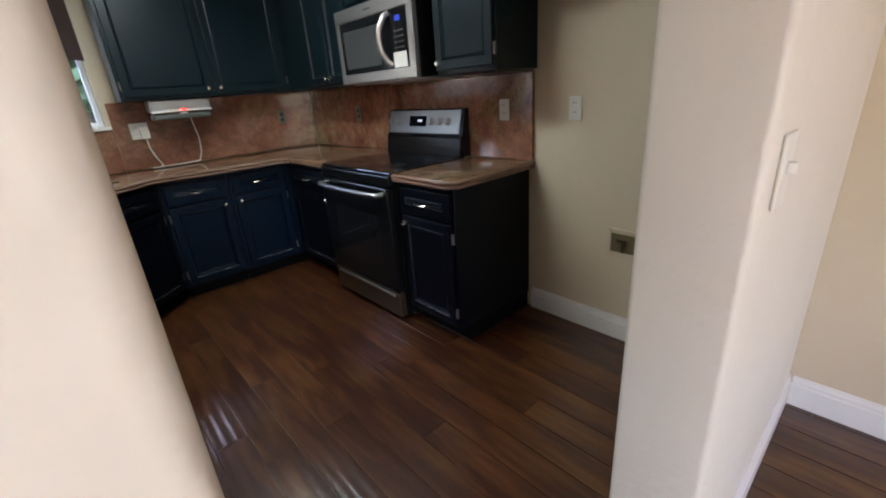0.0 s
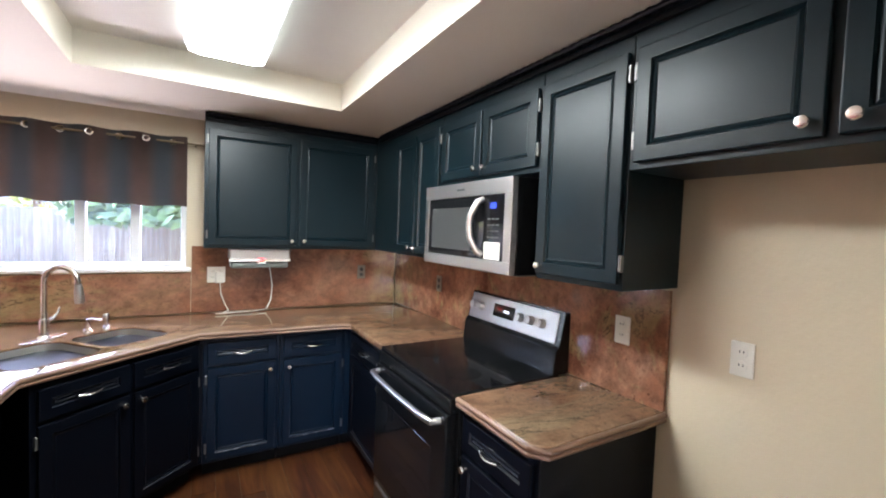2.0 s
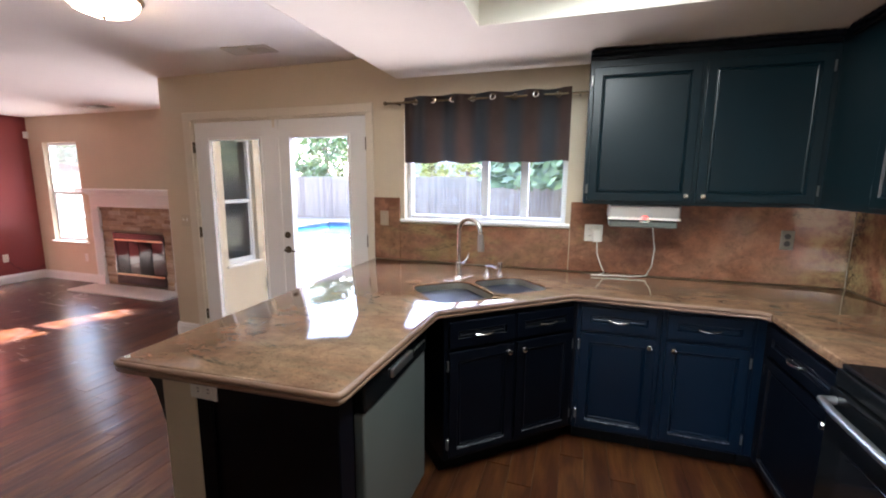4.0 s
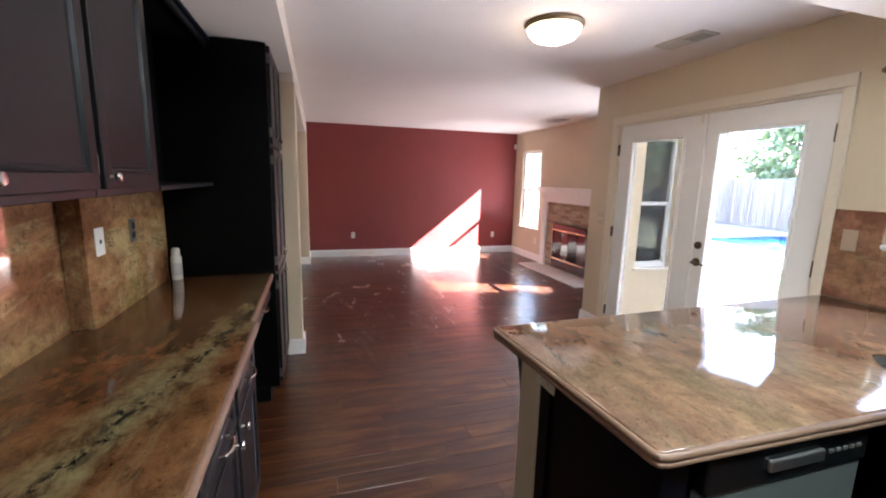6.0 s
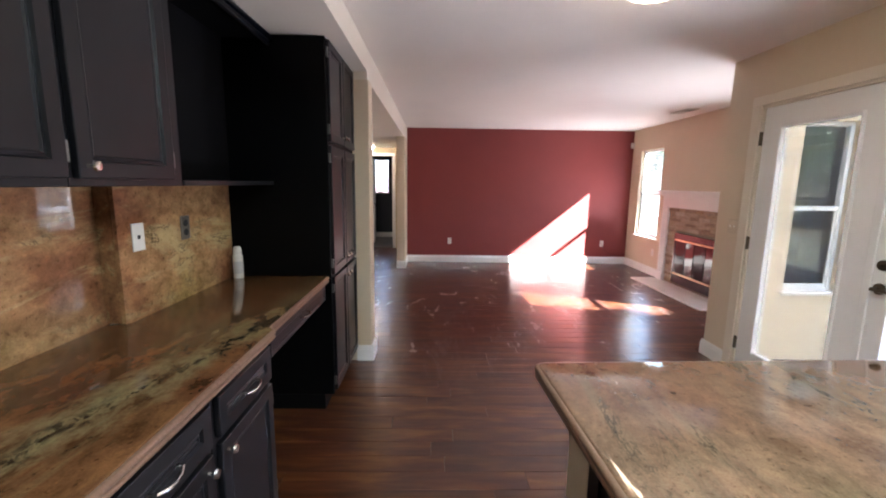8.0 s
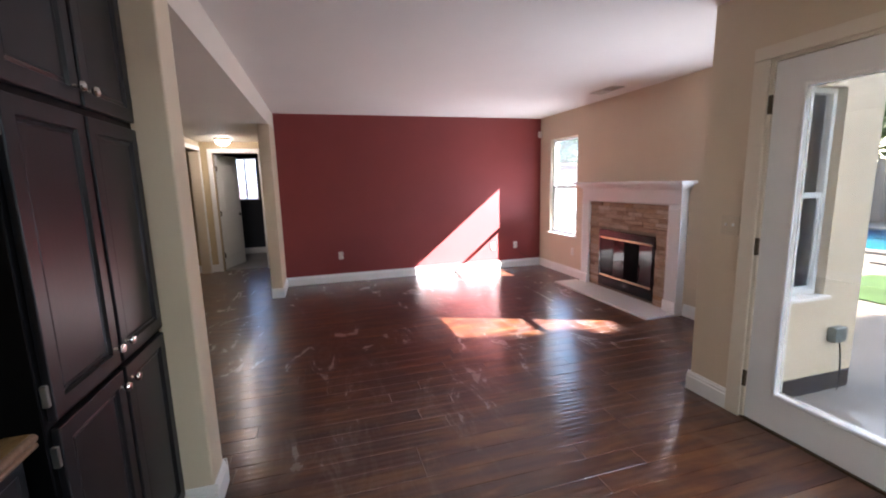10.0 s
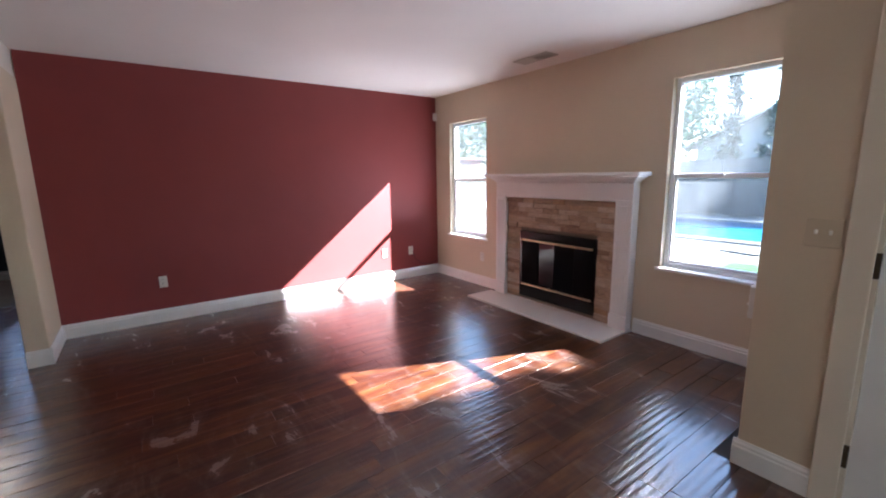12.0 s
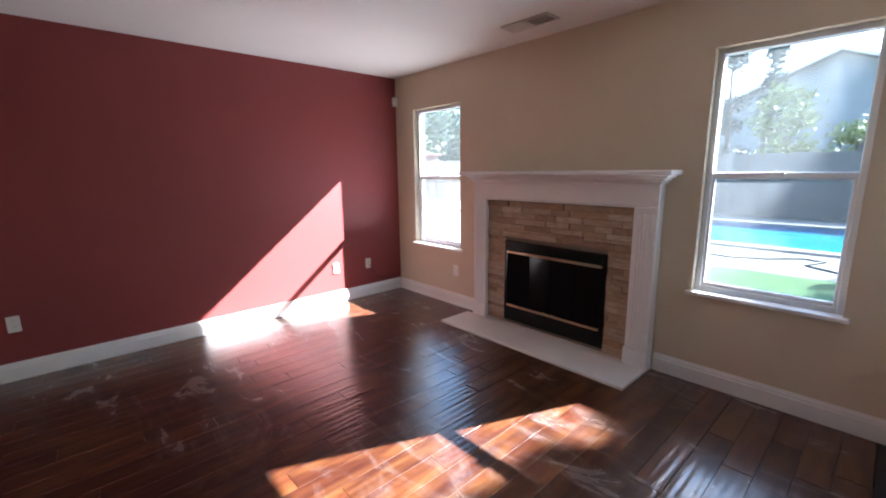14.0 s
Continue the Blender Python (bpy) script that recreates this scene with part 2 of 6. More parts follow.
def granite(name, tones, vein, polish, scale=1.0, rot=0.5, drifts=0.8, seam=(), contrast=0.9):
    """Polished granite: clouds of tone, pale drifts, dark crystals and broken cracks."""
    m, nt, b = material(name, polish)
    v = coords(nt, (1.0 * scale, 1.5 * scale, 1.3 * scale), (0.2, 0.3, rot))
    big = noise_tex(nt, v, 1.5, 5.0, 0.55, 0.4)
    mid = noise_tex(nt, v, 9.0, 9.0, 0.72, 0.3)
    grit = noise_tex(nt, coords(nt), 48.0, 6.0, 0.75)
    fine = noise_tex(nt, coords(nt), 190.0, 4.0, 0.7)
    drift = noise_tex(nt, coords(nt, (0.55 * scale, 2.6 * scale, 2.0 * scale), (0, 0, rot)), 1.5, 8.0, 0.68, 0.7)
    crack = noise_tex(nt, coords(nt, (0.8 * scale, 2.2 * scale, 2.2 * scale), (0, 0, rot)), 2.2, 9.0, 0.7, 0.9)
    base = ramp(nt, big.outputs["Fac"], [(0.32, tones[0]), (0.44, tones[1]), (0.55, tones[2]), (0.68, tones[3])])
    spots = ramp(nt, mid.outputs["Fac"], [(0.36, (0.42, 0.36, 0.30)), (0.49, (0.90, 0.88, 0.85)), (0.62, (1.42, 1.36, 1.25))])
    col = mix(nt, contrast, base.outputs[0], spots.outputs[0], "MULTIPLY")
    pale = ramp(nt, drift.outputs["Fac"], [(0.53, (0, 0, 0)), (0.63, (drifts, drifts, drifts)), (0.75, (drifts * 0.3, drifts * 0.3, drifts * 0.3))])
    col = mix(nt, pale.outputs[0], col, tones[4])
    line = ramp(nt, crack.outputs["Fac"], [(0.478, (0, 0, 0)), (0.497, (1, 1, 1)), (0.512, (0, 0, 0))])
    gate = ramp(nt, drift.outputs["Fac"], [(0.53, (0, 0, 0)), (0.60, (1, 1, 1))])
    col = mix(nt, mix(nt, 1.0, line.outputs[0], gate.outputs[0], "MULTIPLY"), col, vein)
    dots = ramp(nt, grit.outputs["Fac"], [(0.33, (0.28, 0.24, 0.20)), (0.43, (0.95, 0.95, 0.95)), (0.60, (1.0, 1.0, 1.0)), (0.70, (1.5, 1.42, 1.3))])
    col = mix(nt, 0.8, col, dots.outputs[0], "MULTIPLY")
    speck = ramp(nt, fine.outputs["Fac"], [(0.3, (0.75, 0.73, 0.71)), (0.6, (1.05, 1.05, 1.05))])
    col = mix(nt, 0.7, col, speck.outputs[0], "MULTIPLY")
    if seam:
        # one broad pale-green seam with black cracks, running from seam[0:2] to seam[2:4]
        p, q = Vector(seam[:2]), Vector(seam[2:4])
        t = (q - p).normalized()
        geo = nt.nodes.new("ShaderNodeNewGeometry")
        off = nt.nodes.new("ShaderNodeVectorMath")
        off.operation = "DOT_PRODUCT"
        off.inputs[1].default_value = (-t.y, t.x, 0)
        nt.links.new(geo.outputs["Position"], off.inputs[0])
        wob = noise_tex(nt, coords(nt, (1.6, 1.6, 1.6)), 1.6, 8.0, 0.65)
        jig = nt.nodes.new("ShaderNodeMath")
        jig.operation = "MULTIPLY_ADD"
        nt.links.new(wob.outputs["Fac"], jig.inputs[0])
        jig.inputs[1].default_value = 0.34
        nt.links.new(off.outputs["Value"], jig.inputs[2])
        mid0 = -t.y * p.x + t.x * p.y + 0.17
        away = nt.nodes.new("ShaderNodeMath")
        away.operation = "SUBTRACT"
        nt.links.new(jig.outputs[0], away.inputs[0])
        away.inputs[1].default_value = mid0
        shift = nt.nodes.new("ShaderNodeMath")
        shift.operation = "MULTIPLY_ADD"
        shift.inputs[1].default_value, shift.inputs[2].default_value = 1.0 / seam[4], 0.5
        nt.links.new(away.outputs[0], shift.inputs[0])
        belt = ramp(nt, shift.outputs[0], [(0.445, (0, 0, 0)), (0.475, (0.9, 0.9, 0.9)), (0.525, (0.8, 0.8, 0.8)), (0.570, (0, 0, 0))])
        rough_gate = ramp(nt, mid.outputs["Fac"], [(0.40, (0.05, 0.05, 0.05)), (0.60, (0.95, 0.95, 0.95))])
        col = mix(nt, mix(nt, 1.0, belt.outputs[0], rough_gate.outputs[0], "MULTIPLY"), col, tones[4])
        slit = ramp(nt, shift.outputs[0], [(0.478, (0, 0, 0)), (0.496, (1, 1, 1)), (0.516, (0, 0, 0))])
        flecks = noise_tex(nt, coords(nt, (3, 5, 5)), 7.0, 8.0, 0.75, 0.5)
        broken = ramp(nt, flecks.outputs["Fac"], [(0.47, (0, 0, 0)), (0.53, (1, 1, 1))])
        col = mix(nt, mix(nt, 1.0, slit.outputs[0], broken.outputs[0], "MULTIPLY"), col, vein)
    nt.links.new(col, b.inputs["Base Color"])
    nt.links.new(span(nt, mid.outputs["Fac"], polish * 0.7, polish * 1.4), b.inputs["Roughness"])
    return m


GRANITE = granite("polished_brown_granite", [(0.160, 0.082, 0.050), (0.208, 0.118, 0.072), (0.232, 0.144, 0.090), (0.180, 0.122, 0.072), (0.205, 0.164, 0.102)], (0.05, 0.038, 0.025), 0.05, 1.0, 0.45, 0.45, (), 0.62)
GRANITE_WALL = granite("granite_backsplash", [(0.16, 0.058, 0.036), (0.25, 0.105, 0.062), (0.31, 0.155, 0.10), (0.27, 0.155, 0.085), (0.36, 0.27, 0.13)], (0.05, 0.035, 0.022), 0.08, 1.2, 0.9, 0.6, (2.335, 4.33, 3.335, 5.33, 2.6), 0.6)
GRANITE_DESK = granite("polished_dark_granite", [(0.085, 0.030, 0.014), (0.125, 0.050, 0.021), (0.155, 0.070, 0.030), (0.13, 0.064, 0.027), (0.22, 0.19, 0.095)], (0.012, 0.011, 0.008), 0.08, 0.9, 0.12, 0.35, (0.02, 0.985, -1.1, 1.22, 1.9))
GRANITE_SPLASH = granite("golden_granite_backsplash", [(0.22, 0.095, 0.045), (0.35, 0.185, 0.090), (0.44, 0.27, 0.125), (0.39, 0.275, 0.11), (0.54, 0.42, 0.21)], (0.03, 0.024, 0.015), 0.035, 1.5, 0.5, 0.8, (), 0.6)


def wood_floor():
    m, nt, b = material("hand_scraped_dark_laminate", 0.2)
    info = nt.nodes.new("ShaderNodeObjectInfo")
    geo = nt.nodes.new("ShaderNodeNewGeometry")
    add = nt.nodes.new("ShaderNodeMath")
    add.operation = "ADD"
    nt.links.new(info.outputs["Random"], add.inputs[0])
    nt.links.new(geo.outputs["Random Per Island"], add.inputs[1])
    shift = nt.nodes.new("ShaderNodeVectorMath")
    shift.operation = "MULTIPLY_ADD"
    comb = nt.nodes.new("ShaderNodeCombineXYZ")
    for i in range(3):
        nt.links.new(add.outputs[0], comb.inputs[i])
    nt.links.new(comb.outputs[0], shift.inputs[0])
    shift.inputs[1].default_value = (7.3, 13.1, 3.7)
    nt.links.new(geo.outputs["Position"], shift.inputs[2])
    mp = nt.nodes.new("ShaderNodeMapping")
    mp.inputs["Scale"].default_value = (5.5, 1.0, 1.0)
    nt.links.new(shift.outputs[0], mp.inputs["Vector"])
    grain = noise_tex(nt, mp, 2.2, 5.0, 0.5, 0.5)
    mp2 = nt.nodes.new("ShaderNodeMapping")
    mp2.inputs["Scale"].default_value = (60.0, 3.0, 1.0)
    nt.links.new(shift.outputs[0], mp2.inputs["Vector"])
    fine = noise_tex(nt, mp2, 2.0, 4.0, 0.6)
    tone = ramp(nt, grain.outputs["Fac"], [(0.26, (0.032, 0.0088, 0.0052)), (0.43, (0.052, 0.0158, 0.0078)), (0.58, (0.086, 0.0318, 0.0112)), (0.76, (0.135, 0.058, 0.020))])
    line = ramp(nt, fine.outputs["Fac"], [(0.35, (0.78, 0.75, 0.72)), (0.65, (1.06, 1.06, 1.06))])
    col = mix(nt, 0.8, tone.outputs[0], line.outputs[0], "MULTIPLY")
    var = ramp(nt, info.outputs["Random"], [(0.0, (0.72, 0.70, 0.70)), (1.0, (1.2, 1.15, 1.08))])
    col = mix(nt, 1.0, col, var.outputs[0], "MULTIPLY")
    # dried wash marks
    world_v = coords(nt)
    swirl = noise_tex(nt, coords(nt, (1.0, 2.8, 1), (0, 0, 0.55)), 1.7, 7.0, 0.66, 1.6)
    patch = noise_tex(nt, world_v, 0.7, 3.0, 0.5)
    mark = ramp(nt, swirl.outputs["Fac"], [(0.48, (0, 0, 0)), (0.56, (0.10, 0.10, 0.10)), (0.66, (0.36, 0.36, 0.36))])
    gate = ramp(nt, patch.outputs["Fac"], [(0.38, (0, 0, 0)), (0.50, (1, 1, 1))])
    sep = nt.nodes.new("ShaderNodeSeparateXYZ")
    nt.links.new(geo.outputs["Position"], sep.inputs[0])
    room = nt.nodes.new("ShaderNodeMapRange")
    room.inputs["From Min"].default_value, room.inputs["From Max"].default_value = -2.0, -3.2
    nt.links.new(sep.outputs[0], room.inputs["Value"])
    smear = mix(nt, 1.0, mix(nt, 1.0, mark.outputs[0], gate.outputs[0], "MULTIPLY"), room.outputs[0], "MULTIPLY")
    col = mix(nt, smear, col, (0.22, 0.18, 0.165))
    nt.links.new(col, b.inputs["Base Color"])
    b.inputs["Specular IOR Level"].default_value = 0.6
    b.inputs["Coat Weight"].default_value, b.inputs["Coat Roughness"].default_value = 0.5, 0.32
    r = span(nt, grain.outputs["Fac"], 0.10, 0.26)
    nt.links.new(mix(nt, smear, r, (0.55, 0.55, 0.55)), b.inputs["Roughness"])
    # scraped grooves along each plank
    mp3 = nt.nodes.new("ShaderNodeMapping")
    mp3.inputs["Scale"].default_value = (1.0, 0.22, 1.0)
    nt.links.new(shift.outputs[0], mp3.inputs["Vector"])
    rip = node(nt, "ShaderNodeTexWave", Scale=7.2, Distortion=3.2, Detail=2.0, Detail_Scale=1.1)
    rip.bands_direction = "X"
    nt.links.new(mp3.outputs[0], rip.inputs["Vector"])
    bm1 = nt.nodes.new("ShaderNodeBump")
    bm1.inputs["Strength"].default_value, bm1.inputs["Distance"].default_value = 0.34, 0.0032
    nt.links.new(rip.outputs["Fac"], bm1.inputs["Height"])
    bm2 = nt.nodes.new("ShaderNodeBump")
    bm2.inputs["Strength"].default_value, bm2.inputs["Distance"].default_value = 0.15, 0.001
    nt.links.new(fine.outputs["Fac"], bm2.inputs["Height"])
    nt.links.new(bm1.outputs[0], bm2.inputs["Normal"])
    nt.links.new(bm2.outputs[0], b.inputs["Normal"])
    return m


FLOORWOOD = wood_floor()


def stone():
    m, nt, b = material("ledger_stone", 0.7)
    info = nt.nodes.new("ShaderNodeObjectInfo")
    v = coords(nt, (4, 4, 14))
    n1 = noise_tex(nt, v, 3.0, 7.0, 0.65, 0.8)
    tone = ramp(nt, info.outputs["Random"], [(0.0, (0.26, 0.17, 0.11)), (0.3, (0.40, 0.30, 0.21)), (0.55, (0.48, 0.39, 0.30)), (0.8, (0.38, 0.25, 0.14)), (1.0, (0.52, 0.45, 0.37))])
    var = ramp(nt, n1.outputs["Fac"], [(0.3, (0.6, 0.56, 0.52)), (0.7, (1.2, 1.16, 1.1))])
    nt.links.new(mix(nt, 0.9, tone.outputs[0], var.outputs[0], "MULTIPLY"), b.inputs["Base Color"])
    bump(nt, b, n1.outputs["Fac"], 0.6, 0.006)
    return m


STONE = stone()


def fence_wood(name, a, c):
    m, nt, b = material(name, 0.9)
    info = nt.nodes.new("ShaderNodeObjectInfo")
    n1 = noise_tex(nt, coords(nt, (6, 6, 0.8)), 2.0, 6.0, 0.6, 0.6)
    base = ramp(nt, n1.outputs["Fac"], [(0.3, a), (0.7, c)])
    var = ramp(nt, info.outputs["Random"], [(0.0, (0.75, 0.75, 0.75)), (1.0, (1.2, 1.2, 1.2))])
    nt.links.new(mix(nt, 1.0, base.outputs[0], var.outputs[0], "MULTIPLY"), b.inputs["Base Color"])
    bump(nt, b, n1.outputs["Fac"], 0.4, 0.004)
    return m


FENCE = fence_wood("weathered_fence_wood", (0.12, 0.098, 0.082), (0.20, 0.168, 0.14))


def leaves(name, a, c):
    m, nt, b = material(name, 0.6)
    geo = nt.nodes.new("ShaderNodeNewGeometry")
    base = ramp(nt, geo.outputs["Random Per Island"], [(0.0, a), (1.0, c)])
    nt.links.new(base.outputs[0], b.inputs["Base Color"])
    b.inputs["Transmission Weight"].default_value = 0.0
    return m


LEAF = leaves("green_leaves", (0.045, 0.085, 0.03), (0.12, 0.19, 0.055))
LEAF_YELLOW = leaves("yellow_green_leaves", (0.13, 0.17, 0.03), (0.26, 0.28, 0.06))
LEAF_DARK = leaves("cypress_leaves", (0.022, 0.045, 0.028), (0.05, 0.085, 0.05))


def water():
    m, nt, b = material("pool_water", 0.05)
    n1 = noise_tex(nt, coords(nt), 5.0, 4.0, 0.5, 0.6)
    base = ramp(nt, n1.outputs["Fac"], [(0.3, (0.015, 0.17, 0.30)), (0.7, (0.035, 0.27, 0.40))])
    nt.links.new(base.outputs[0], b.inputs["Base Color"])
    bump(nt, b, n1.outputs["Fac"], 0.25, 0.02)
    return m


WATER = water()


def glass(name, tint=(0.56, 0.60, 0.60), dirt_haze=0.029):
    m = bpy.data.materials.new(name)
    m.use_nodes = True
    nt = m.node_tree
    nt.nodes.clear()
    out = nt.nodes.new("ShaderNodeOutputMaterial")
    clear = nt.nodes.new("ShaderNodeBsdfTransparent")
    clear.inputs[0].default_value = (*tint, 1)
    gloss = nt.nodes.new("ShaderNodeBsdfGlossy")
    gloss.inputs["Roughness"].default_value = 0.01
    lw = nt.nodes.new("ShaderNodeLayerWeight")
    lw.inputs["Blend"].default_value = 0.5
    power = nt.nodes.new("ShaderNodeMath")
    power.operation = "POWER"
    power.inputs[1].default_value = 4.0
    nt.links.new(lw.outputs["Facing"], power.inputs[0])
    fr = nt.nodes.new("ShaderNodeMapRange")
    fr.inputs["To Min"].default_value, fr.inputs["To Max"].default_value = 0.035, 0.6
    nt.links.new(power.outputs[0], fr.inputs["Value"])
    # Dirt film on the pane; it also carries the veiling glare as haze.
    film = nt.nodes.new("ShaderNodeBsdfTranslucent")
    film.inputs[0].default_value = (0.80, 0.90, 0.95, 1)
    smear = noise_tex(nt, coords(nt, (3, 3, 1)), 3.0, 5.0, 0.6, 0.5)
    dirty = nt.nodes.new("ShaderNodeMixShader")
    nt.links.new(span(nt, smear.outputs["Fac"], 0.0, dirt_haze), dirty.inputs[0])
    nt.links.new(clear.outputs[0], dirty.inputs[1])
    nt.links.new(film.outputs[0], dirty.inputs[2])
    ms = nt.nodes.new("ShaderNodeMixShader")
    nt.links.new(fr.outputs[0], ms.inputs[0])
    nt.links.new(dirty.outputs[0], ms.inputs[1])
    nt.links.new(gloss.outputs[0], ms.inputs[2])
    nt.links.new(ms.outputs[0], out.inputs[0])
    return m


# Pane tints differ only to set how bright the view outside shows.
GLASS = glass("window_glass")
GLASS_CLEAR = glass("clear_window_glass", (0.94, 0.96, 0.96), 0.03)
GLASS_DIM = glass("dimming_door_glass", (0.52, 0.49, 0.43), 0.008)


def glow(name, color, strength, base=(0.85, 0.85, 0.82)):
    m, nt, b = material(name, 0.4)
    b.inputs["Base Color"].default_value = (*base, 1)
    b.inputs["Emission Color"].default_value = (*color, 1)
    b.inputs["Emission Strength"].default_value = strength
    return m


TUBEGLOW = glow("lit_acrylic_diffuser", (0.80, 1.0, 0.94), 1.75)
SIDEGLOW = glow("dim_acrylic_side", (0.72, 1.0, 0.94), 0.08)
DOMEGLOW = glow("lit_frosted_dome", (1.0, 0.80, 0.52), 0.9)
HALLGLOW = glow("lit_hall_dome", (1.0, 0.88, 0.72), 3.2)
REDLED = glow("red_led", (1.0, 0.03, 0.02), 0.5, (0.1, 0.01, 0.01))
BLUELED = glow("blue_display", (0.03, 0.10, 1.0), 0.035, (0.01, 0.012, 0.03))
WHITELED = glow("white_digits", (0.7, 0.85, 1.0), 0.10, (0.1, 0.1, 0.1))


def frosted_pane():
    m, nt, b = material("frosted_bath_glass", 0.7)
    b.inputs["Transmission Weight"].default_value = 0.9
    b.inputs["Base Color"].default_value = (0.50, 0.50, 0.50, 1)
    return m


FROST = frosted_pane()


def cloth():
    m, nt, b = material("brown_grey_valance_cloth", 0.9)
    v = coords(nt)
    weave = noise_tex(nt, coords(nt, (300, 300, 300)), 1.0, 2.0)
    slow = noise_tex(nt, v, 3.0, 4.0)
    base = ramp(nt, slow.outputs["Fac"], [(0.3, (0.082, 0.052, 0.044)), (0.7, (0.120, 0.078, 0.064))])
    # Blue-grey bands put the light on the folds into the cloth's colour.
    wave = node(nt, "ShaderNodeTexWave", Scale=1.35, Distortion=0.5, Detail=1.0)
    nt.links.new(v.outputs[0], wave.inputs["Vector"])
    band = ramp(nt, wave.outputs["Fac"], [(0.15, (0, 0, 0)), (0.9, (0.85, 0.85, 0.85))])
    fold_tint = mix(nt, band.outputs[0], base.outputs[0], (0.052, 0.064, 0.072))
    nt.links.new(fold_tint, b.inputs["Base Color"])
    b.inputs["Sheen Weight"].default_value = 0.2
    bump(nt, b, weave.outputs["Fac"], 0.3, 0.001)
    return m


CLOTH = cloth()


# ---------------------------------------------------------------- mesh helpers
def add_box(bm, lo, hi, bevel=0.0, seg=2):
    lo, hi = Vector(lo), Vector(hi)
    g = bmesh.ops.create_cube(bm, size=1.0)
    for v in g["verts"]:
        v.co = Vector(((lo[i] + hi[i]) / 2 + v.co[i] * (hi[i] - lo[i]) for i in range(3)))
    if bevel:
        es = list({e for v in g["verts"] for e in v.link_edges})
        bmesh.ops.bevel(bm, geom=es, offset=bevel, segments=seg, affect="EDGES", profile=0.5)
    return bm


def box(lo, hi, bevel=0.0, seg=2):
    return add_box(bmesh.new(), lo, hi, bevel, seg)


def add_lathe(bm, profile, m=Matrix.Identity(4), n=20):
    """A turned solid about local z from (radius, z) pairs."""
    rings = []
    for r, z in profile:
        if r < 1e-5:
            rings.append([bm.verts.new(m @ Vector((0, 0, z)))])
        else:
            rings.append([bm.verts.new(m @ Vector((r * math.cos(2 * math.pi * k / n), r * math.sin(2 * math.pi * k / n), z))) for k in range(n)])
    for a, b in zip(rings, rings[1:]):
        for k in range(n):
            q = [a[k % len(a)], a[(k + 1) % len(a)], b[(k + 1) % len(b)], b[k % len(b)]]
            u = []
            for v in q:
                if v not in u:
                    u.append(v)
            if len(u) > 2:
                bm.faces.new(u)
    for r in (rings[0], rings[-1]):
        if len(r) > 2:
            bm.faces.new(r)
    bmesh.ops.recalc_face_normals(bm, faces=bm.faces)
    return bm


def lathe(profile, m=Matrix.Identity(4), n=20):
    return add_lathe(bmesh.new(), profile, m, n)


def add_tube(bm, pts, r, n=10):
    """A round tube along points."""
    pts = [Vector(p) for p in pts]
    rings = []
    side = None
    for i, p in enumerate(pts):
        d = (pts[min(i + 1, len(pts) - 1)] - pts[max(i - 1, 0)]).normalized()
        if side is None:
            side = d.orthogonal().normalized()
        side = (side - d * side.dot(d)).normalized()
        up = d.cross(side)
        rad = r[i] if isinstance(r, (list, tuple)) else r
        rings.append([bm.verts.new(p + rad * (math.cos(2 * math.pi * k / n) * side + math.sin(2 * math.pi * k / n) * up)) for k in range(n)])
    for a, b in zip(rings, rings[1:]):
        for k in range(n):
            bm.faces.new((a[k], a[(k + 1) % n], b[(k + 1) % n], b[k]))
    bm.faces.new(rings[0])
    bm.faces.new(rings[-1])
    bmesh.ops.recalc_face_normals(bm, faces=bm.faces)
    return bm


def tube(pts, r, n=10):
    return add_tube(bmesh.new(), pts, r, n)


def arc(c, r, a0, a1, n, plane="xz"):
    out = []
    for k in range(n + 1):
        a = radians(a0 + (a1 - a0) * k / n)
        u, v = r * math.cos(a), r * math.sin(a)
        out.append({"xz": (c[0] + u, c[1], c[2] + v), "yz": (c[0], c[1] + u, c[2] + v), "xy": (c[0] + u, c[1] + v, c[2])}[plane])
    return out


def prism(poly, z0, z1, holes=(), bevel=0.0, seg=3):
    """A flat slab from a polygon with holes."""
    bm = bmesh.new()
    edges = []
    for loop in (poly, *holes):
        vs = [bm.verts.new((x, y, z1)) for x, y in loop]
        edges += [bm.edges.new((vs[i], vs[(i + 1) % len(vs)])) for i in range(len(vs))]
    bmesh.ops.triangle_fill(bm, use_beauty=True, use_dissolve=False, edges=edges)
    faces = list(bm.faces)
    g = bmesh.ops.extrude_face_region(bm, geom=faces)
    for v in g["geom"]:
        if isinstance(v, bmesh.types.BMVert):
            v.co.z = z0
    bmesh.ops.recalc_face_normals(bm, faces=bm.faces)
    if bevel:
        n = len(poly)
        outer = {(round(x, 4), round(y, 4)) for x, y in poly}
        es = [e for e in bm.edges if len(e.link_faces) == 2 and e.calc_face_angle(0) > 1.0 and abs(e.verts[0].co.z - e.verts[1].co.z) < 1e-4
              and all((round(v.co.x, 4), round(v.co.y, 4)) in outer for v in e.verts)]
        bmesh.ops.bevel(bm, geom=es, offset=bevel, segments=seg, affect="EDGES", profile=0.5)
    return bm


